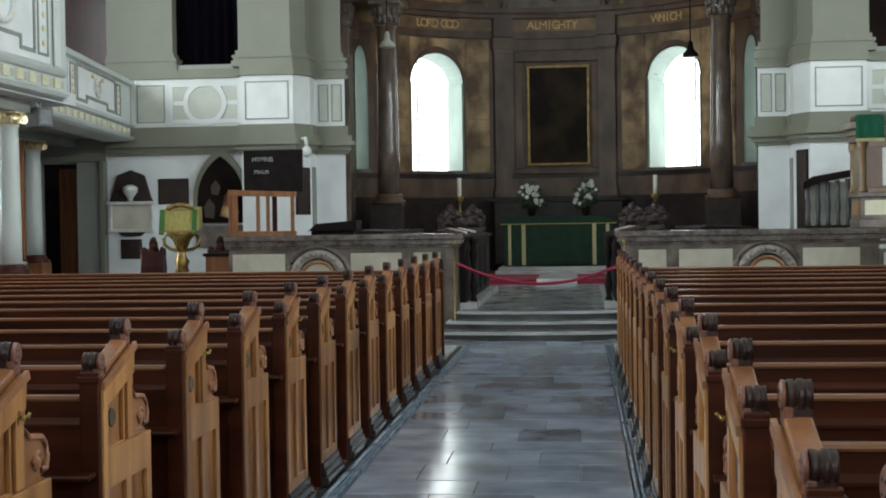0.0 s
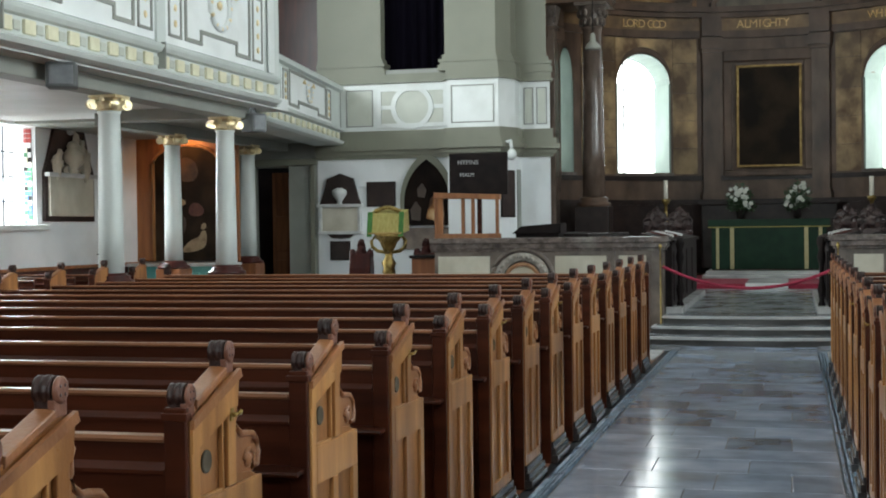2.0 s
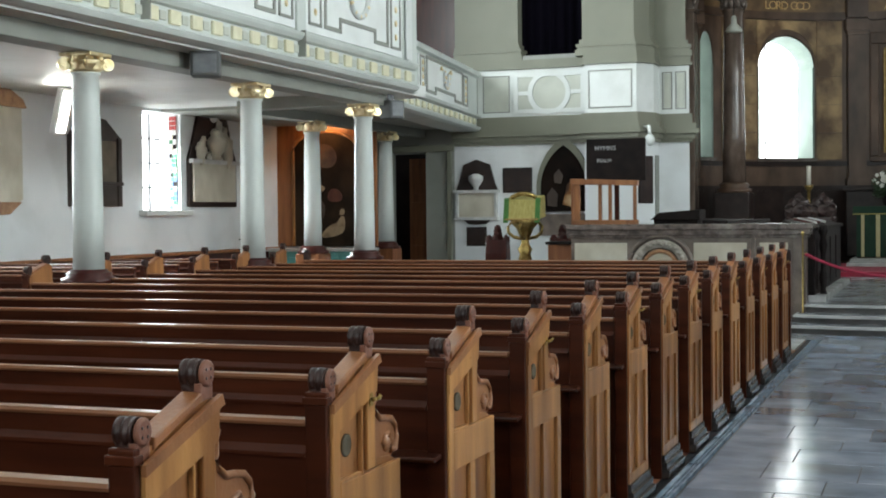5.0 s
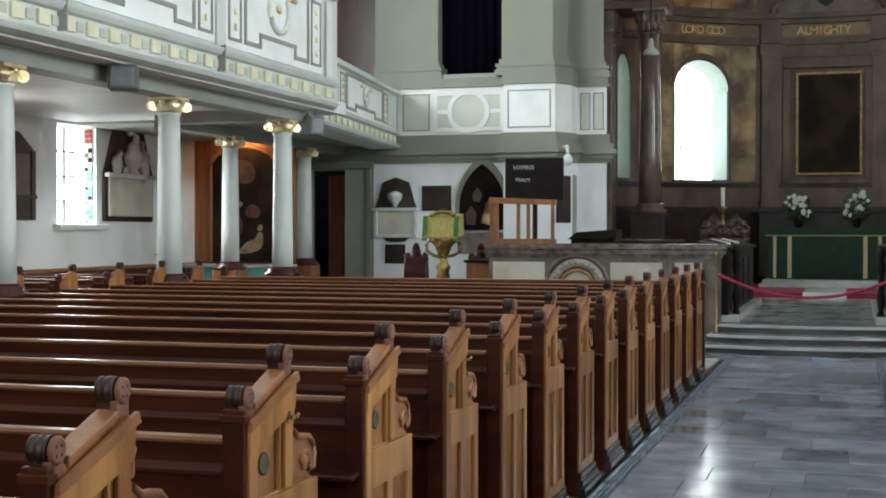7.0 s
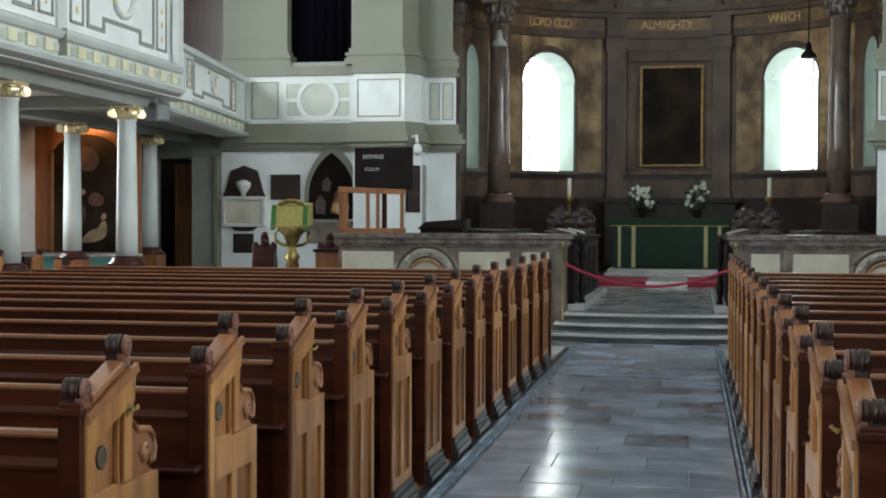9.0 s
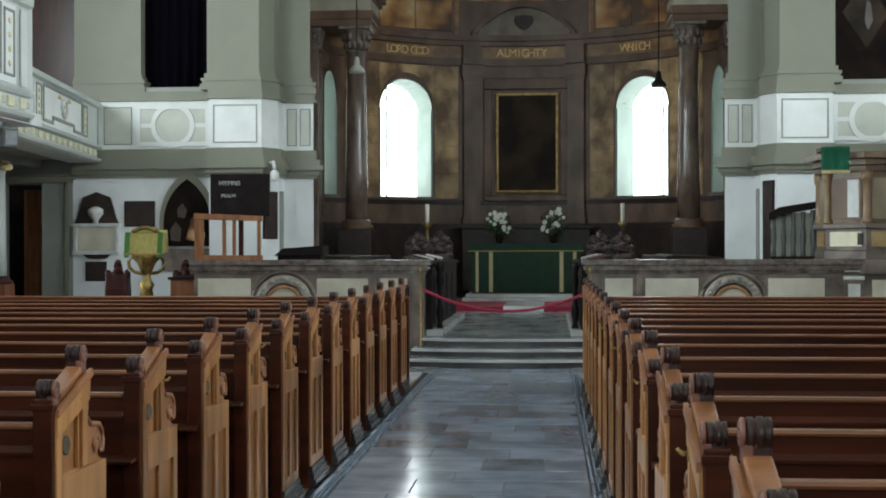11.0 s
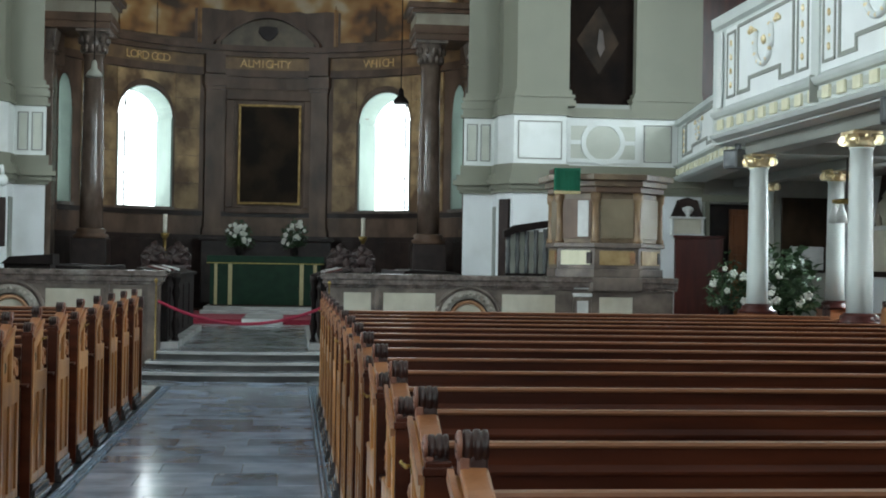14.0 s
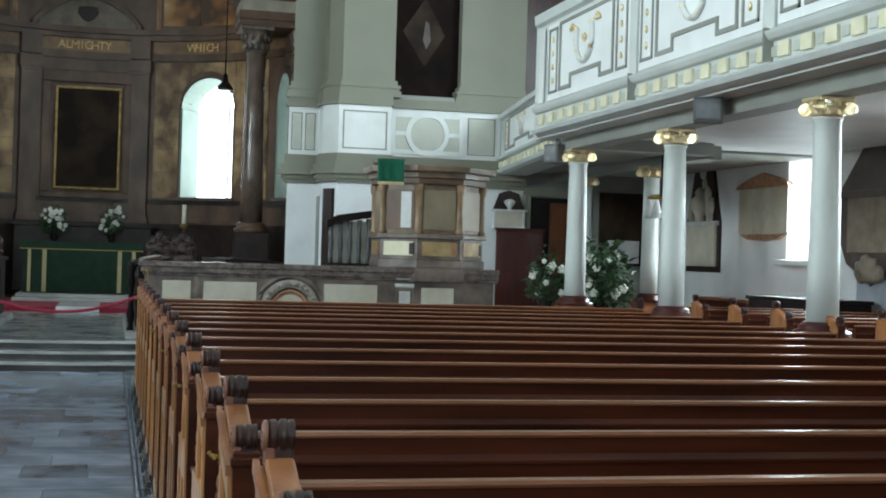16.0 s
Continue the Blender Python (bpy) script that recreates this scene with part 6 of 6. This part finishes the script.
# dark niches above the piers
for s, nm, lb in ((-1, "curtain", "dark purple-black curtain filling the niche"), (1, "niche_painting", "very dark painting filling the niche")):
    P = thing(nm, lb, nm.replace("_", " "), at(X(s, 5.86), 23.1 if s < 0 else 23.6, 4.242))
    if s < 0:
        c = bmesh.new()
        n = 40
        lo = [c.verts.new((-0.62 + 1.24 * i / n, -0.04 * math.sin(i * 1.1) - 0.05, 0.0)) for i in range(n + 1)]
        hi = [c.verts.new((-0.62 + 1.24 * i / n, -0.04 * math.sin(i * 1.1) - 0.05, 5.0)) for i in range(n + 1)]
        for i in range(n):
            c.faces.new((lo[i], lo[i + 1], hi[i + 1], hi[i])).smooth = True
        bmesh.ops.solidify(c, geom=c.faces[:], thickness=0.01)
        part("drape", c, NAVY, P)
    else:
        part("canvas", bx(-0.62, 0.62, -0.6, -0.56, 0.0, 5.0), BLACKPAINT, P)
        d = bmesh.new()
        prism(d, [(0, 0.55), (0.35, 1.1), (0, 1.75), (-0.4, 1.15)], "y", -0.612, -0.6)
        part("paint_patch", d, CANVAS, P)
        d = bmesh.new()
        prism(d, [(0.02, 0.85), (0.1, 1.0), (0.06, 1.3), (0, 1.35), (-0.04, 1.0)], "y", -0.618, -0.6)
        part("paint_patch", d, BROWNBOARD, P)

# ---- aisle ends ----
struct("wall_chapel", bx(X(-1, 10.14), X(-1, 8.47), 20.75, 21.1, -0.2, 3.04), PLASTER, "white end wall of the north aisle chapel", "wall")
P = thing("chapel_painting", "large dark painting in an arched brown wooden frame with lamp glow coloured in", "painting", at(-9.78, 20.72, 0.95))
part("surround", bx(-0.92, 0.92, -0.08, 0.0, 0.0, 2.08, bevel=0.01), LAMPLITWOOD, P, "brown wooden surround coloured orange for the lamp's glow")
cv = [(-0.6, 0.0), (-0.6, 1.62)] + [(-0.6 * math.cos(math.pi * k / 12), 1.62 + 0.32 * math.sin(math.pi * k / 12)) for k in range(1, 12)] + [(0.6, 1.62), (0.6, 0.0)]
part("canvas", prism(bmesh.new(), cv, "y", -0.095, -0.06), CANVAS, P)


def softened(pts, times=3):
    for _ in range(times):
        pts = [q for (a, b), (c, d) in zip(pts, pts[1:] + pts[:1]) for q in ((0.75 * a + 0.25 * c, 0.75 * b + 0.25 * d), (0.25 * a + 0.75 * c, 0.25 * b + 0.75 * d))]
    return pts


for nm, m, pts in (("pale_cloth_patch", FLESH, [(-0.10, 0.16), (0.0, 0.14), (0.22, 0.18), (0.33, 0.24), (0.36, 0.36), (0.34, 0.52), (0.26, 0.50), (0.22, 0.40), (0.08, 0.36), (-0.04, 0.26)]),
                   ("pale_patch", FLESH, [(0.26, 0.52), (0.34, 0.53), (0.35, 0.62), (0.29, 0.64), (0.25, 0.58)]),
                   ("pale_patch", FLESH, [(-0.18, 0.93), (-0.06, 0.92), (0.0, 0.98), (-0.08, 1.05), (-0.17, 1.04)]),
                   ("russet_patch", SCARLETPATCH, [(0.02, 0.76), (0.26, 0.74), (0.33, 0.84), (0.22, 0.98), (0.06, 0.96)]),
                   ("brown_patch", BROWNBOARD, [(-0.22, 0.42), (-0.04, 0.44), (0.0, 0.70), (-0.14, 0.84), (-0.24, 0.70)]),
                   ("umber_patch", UMBER, [(-0.2, 1.36), (0.1, 1.30), (0.24, 1.46), (0.14, 1.70), (-0.12, 1.74), (-0.26, 1.56)])):
    part(nm, prism(bmesh.new(), softened(pts), "y", -0.098, -0.09), m, P)
part("frame_moulding", tube(bmesh.new(), [(a, -0.1, b) for a, b in cv], 0.03, 6), OAK, P)
P = thing("picture_light", "small warm lamp above the chapel painting", "lamp", at(-9.75, 20.35, 2.98))
part("arm", tube(bmesh.new(), [(0, 0.3, 0.02), (0, 0.05, 0.03)], 0.012, 6), BRASS, P)
part("reflector", prism(bmesh.new(), [(-0.3, 0.0), (0.3, 0.0), (0.28, 0.05), (-0.28, 0.05)], "y", -0.03, 0.05, bevel=0.006), BRASS, P)
area("picture_lamp", look((-9.75, 20.36, 2.96), (-9.75, 20.7, 2.4)), 0.5, 0.06, 4, (1.0, 0.5, 0.18))
P = thing("chapel_altar", "turquoise painted side altar with a white top", "altar", at(-9.75, 20.1, 0.0))
part("body", bx(-0.85, 0.85, 0.0, 0.5, 0.0, 0.88, bevel=0.01), TEAL, P)
part("top", bx(-0.95, 0.95, -0.06, 0.52, 0.88, 0.93, bevel=0.008), GREYMARBLE, P, "white altar top")
for k in range(5):
    part("panel", bx(-0.78 + 0.32 * k, -0.52 + 0.32 * k, -0.015, 0.0, 0.15, 0.78, bevel=0.006), TEAL, P)
for s in (-1, 1):
    P = thing("aisle_door", "brown panelled wooden door standing open in a dark doorway", "door", at(X(s, 8.72), 23.2, 0.0, 8 * s))
    part("leaf", bx(*sorted((0.0, -s * 0.42)), 0.0, 0.05, 0.0, 2.5, bevel=0.005), DOORWOOD, P)
    for z0, z1 in ((0.2, 0.9), (1.05, 1.7), (1.85, 2.4)):
        part("panel", bx(*sorted((-s * 0.06, -s * 0.36)), -0.015, 0.0, z0, z1, bevel=0.008), DOORWOOD, P)
    P = thing("door_case", "grey painted door frame", "door frame", at(X(s, 8.3), 22.7, 0.0))
    part("jamb", bx(-0.6, -0.52, -0.05, 0.0, 0.0, 2.6, bevel=0.008), STONE, P)
    part("jamb", bx(0.52, 0.6, -0.05, 0.0, 0.0, 2.6, bevel=0.008), STONE, P)
    part("head", bx(-0.66, 0.66, -0.06, 0.0, 2.6, 2.72, bevel=0.01), STONE, P)
P = thing("door_screen", "maroon wooden screen panel beside the doorway", "screen", at(6.9, 22.2, 0.0))
part("panel", bx(-0.42, 0.42, 0.0, 0.06, 0.0, 1.95, bevel=0.01), MAROON, P)
part("rail", bx(-0.44, 0.44, -0.02, 0.07, 1.95, 2.0, bevel=0.006), MAROON, P)
P = thing("aisle_memorial", "dark framed memorial on the aisle end wall", "memorial", at(8.95, 22.68, 1.4))
part("board", bx(-0.45, 0.45, -0.06, 0.0, 0.0, 1.3, bevel=0.01), CANVAS, P)
part("tablet", bx(-0.3, 0.3, -0.09, -0.06, 0.05, 0.45, bevel=0.006), GREYMARBLE, P)
P = thing("black_chest", "low black chest under the window", "chest", at(8.95, 16.1, 0.0))
part("body", bx(-0.35, 0.45, -0.9, 0.9, 0.0, 1.02, bevel=0.01), EBONY, P)
part("lid", bx(-0.38, 0.47, -0.93, 0.93, 1.02, 1.07, bevel=0.008), EBONY, P)
for i, (x, y, z, R, H, n, f, sd) in enumerate(((5.72, 17.0, 0.75, 0.28, 0.9, 300, 12, 11), (6.55, 17.2, 0.72, 0.46, 1.1, 700, 15, 12), (6.12, 17.0, 0.75, 0.26, 0.75, 260, 7, 13))):
    y += DY[1]
    bouquet("flower_arrangement", "large white lily arrangement with green leaves on a stand", x, y, z, R, H, n, f, sd)
    P = thing("flower_stand", "dark wooden flower stand", "stand", at(x, y, 0.0), "flower stands")
    part("column", lathe(bmesh.new(), [(0.16, 0.0), (0.16, 0.03), (0.05, 0.08), (0.05, z - 0.04), (0.15, z - 0.03), (0.15, z)], (0, 0, 0), 16), DARK, P)

# ---- small fittings ----
def speaker(x, y, z, rz, w=0.28):
    P = thing("loudspeaker", "small grey loudspeaker box under the gallery", "loudspeaker", at(x, y, z, rz), "loudspeakers")
    part("cabinet", bx(-w / 2, w / 2, -0.12, 0.12, 0.0, 0.24, bevel=0.02), SPEAKER, P)
    part("grille", bx(-w / 2 + 0.03, w / 2 - 0.03, -0.128, -0.118, 0.03, 0.21, bevel=0.004), STEEL, P)
    part("bracket", bx(-0.03, 0.03, 0.0, 0.06, 0.24, 0.36), STEEL, P)


speaker(-6.62, 11.31, 2.80, 25)
speaker(-6.75, 16.26, 2.72, 60, 0.24)
speaker(5.5, 11.76, 2.80, -25)
speaker(5.62, 16.56, 2.72, -60, 0.24)
P = thing("security_camera", "white dome camera on a bracket at the chancel pier", "camera", at(-4.72, 22.4, 2.58))
part("arm", tube(bmesh.new(), [(-0.02, 0.1, 0.32), (0.1, -0.05, 0.33), (0.12, -0.08, 0.2)], 0.03, 8), WHITE, P)
part("dome", ball(bmesh.new(), (0.12, -0.08, 0.1), 0.085, 2, (1, 1, 1.2)), WHITE, P)
P = thing("music_stand", "thin black metal stand by the aisle wall", "stand", at(-9.6, 17.6, 0.0))
for dx in (-0.12, 0.12):
    part("leg", tube(bmesh.new(), [(dx * 1.6, 0, 0.0), (dx, 0, 1.15)], 0.012, 6), EBONY, P)
for z in (0.98, 1.13):
    part("bar", tube(bmesh.new(), [(-0.17, 0, z), (0.17, 0, z)], 0.012, 6), EBONY, P)
for s in (-1,):
    P = thing("aisle_uplight", "tilted white strip lamp on the aisle wall", "lamp", pose(X(s, 9.2), 13.25, 2.45, 0, s * -14, 0))
    part("housing", bx(-0.04, 0.04, -0.1, 0.1, 0.0, 0.55, bevel=0.01), WHITE, P)
    part("tube", bx(*sorted((-s * 0.042, -s * 0.06)), -0.08, 0.08, 0.03, 0.52, bevel=0.006), LAMPGLOW, P, "lit white tube")
area("strip_lamp", look((X(-1, 9.14), 13.25, 2.72), (X(-1, 8.6), 13.25, 3.1)), 0.12, 0.4, 14, (1.0, 0.98, 0.9))
for s in (-1, 1):
    P = thing("hanging_lamp", "small lamp on a thin pendant rod in the apse", "lamp", at(X(s, 3.22 if s < 0 else 2.7), 26.35 if s < 0 else 26.6, 4.92 if s < 0 else 4.6))
    part("rod", tube(bmesh.new(), [(0, 0, 0.3), (0, 0, 3.2)], 0.012, 6), EBONY, P)
    part("shade", lathe(bmesh.new(), [(0.15, 0.0), (0.16, 0.03), (0.13, 0.09), (0.06, 0.16), (0.05, 0.28), (0.025, 0.32)], (0, 0, 0), 16), EBONY if s > 0 else PANELGREY, P)
P = thing("aisle_pendant", "brass pendant light with white glass shades", "lamp", at(7.6, 17.76, 2.1))
part("rod", tube(bmesh.new(), [(0, 0, 0.3), (0, 0, 0.95)], 0.012, 6), EBONY, P)
part("ring", lathe(bmesh.new(), [(0.06, 0.26), (0.2, 0.28), (0.2, 0.32), (0.06, 0.34)], (0, 0, 0), 20), BRASS, P)
for k in range(4):
    t = math.pi / 4 + math.pi / 2 * k
    part("shade", lathe(bmesh.new(), [(0.08, 0.0), (0.07, 0.12), (0.04, 0.2), (0.02, 0.26)], (0.18 * math.cos(t), 0.18 * math.sin(t), 0), 14), GREYMARBLE, P, "white glass shade")

P = thing("stained_glass_border", "column of coloured stained glass panes in the window reveal", "stained glass", at(X(-1, 10.30), 17.605 + DY[-1], 1.58))
rnd = random.Random(9)
for k in range(20):
    for j in range(2):
        part("pane", bx(-0.02 + 0.065 * j, 0.038 + 0.065 * j, -0.012, 0.0, 0.07 * k, 0.07 * k + 0.064), REDGLASS if k > 16 else rnd.choice((BLUEGLASS, GREENGLASS, GREENGLASS, CREAM, WHITE, WHITE, EBONY, BLUEGLASS)), P)

# ---- paving of the aisle ----
fl = struct("floor_aisle", bx(-1.306, 0.252, -8.2, 16.3, -0.06, -0.009), JOINT, "polished stone slabs of the central aisle with a blue sheen coloured in", "floor")
rnd = random.Random(5)
sizes = [0.52, 0.41, 0.63]
meshes = {}
row, y = 0, 1.2
XL, XR = -1.302, 0.248
while y < 16.2:
    d = (0.46, 0.38, 0.52)[row % 3]
    d = min(d, 16.3 - y)
    cuts = [XL] + sorted(XL + (XR - XL) * f for f in ((0.30, 0.66), (0.45,), (0.22, 0.55, 0.82))[row % 3]) + [XR]
    for a, b in zip(cuts, cuts[1:]):
        key = (round(b - a, 3), round(d, 3))
        if key not in meshes:
            bm = bx(-(b - a) / 2 + 0.003, (b - a) / 2 - 0.003, -d / 2 + 0.003, d / 2 - 0.003, -0.012, 0.0, bevel=0.002)
            bmesh.ops.recalc_face_normals(bm, faces=bm.faces)
            me = bpy.data.meshes.new("slab")
            bm.to_mesh(me)
            bm.free()
            me.materials.append(FLOORM)
            meshes[key] = me
        o = new("slab", meshes[key])
        o.parent = fl
        o.matrix_basis = pose((a + b) / 2, y + d / 2, rnd.uniform(-0.0008, 0.0008), rnd.uniform(-0.12, 0.12), rnd.uniform(-0.12, 0.12), 0)
    y += d
    row += 1
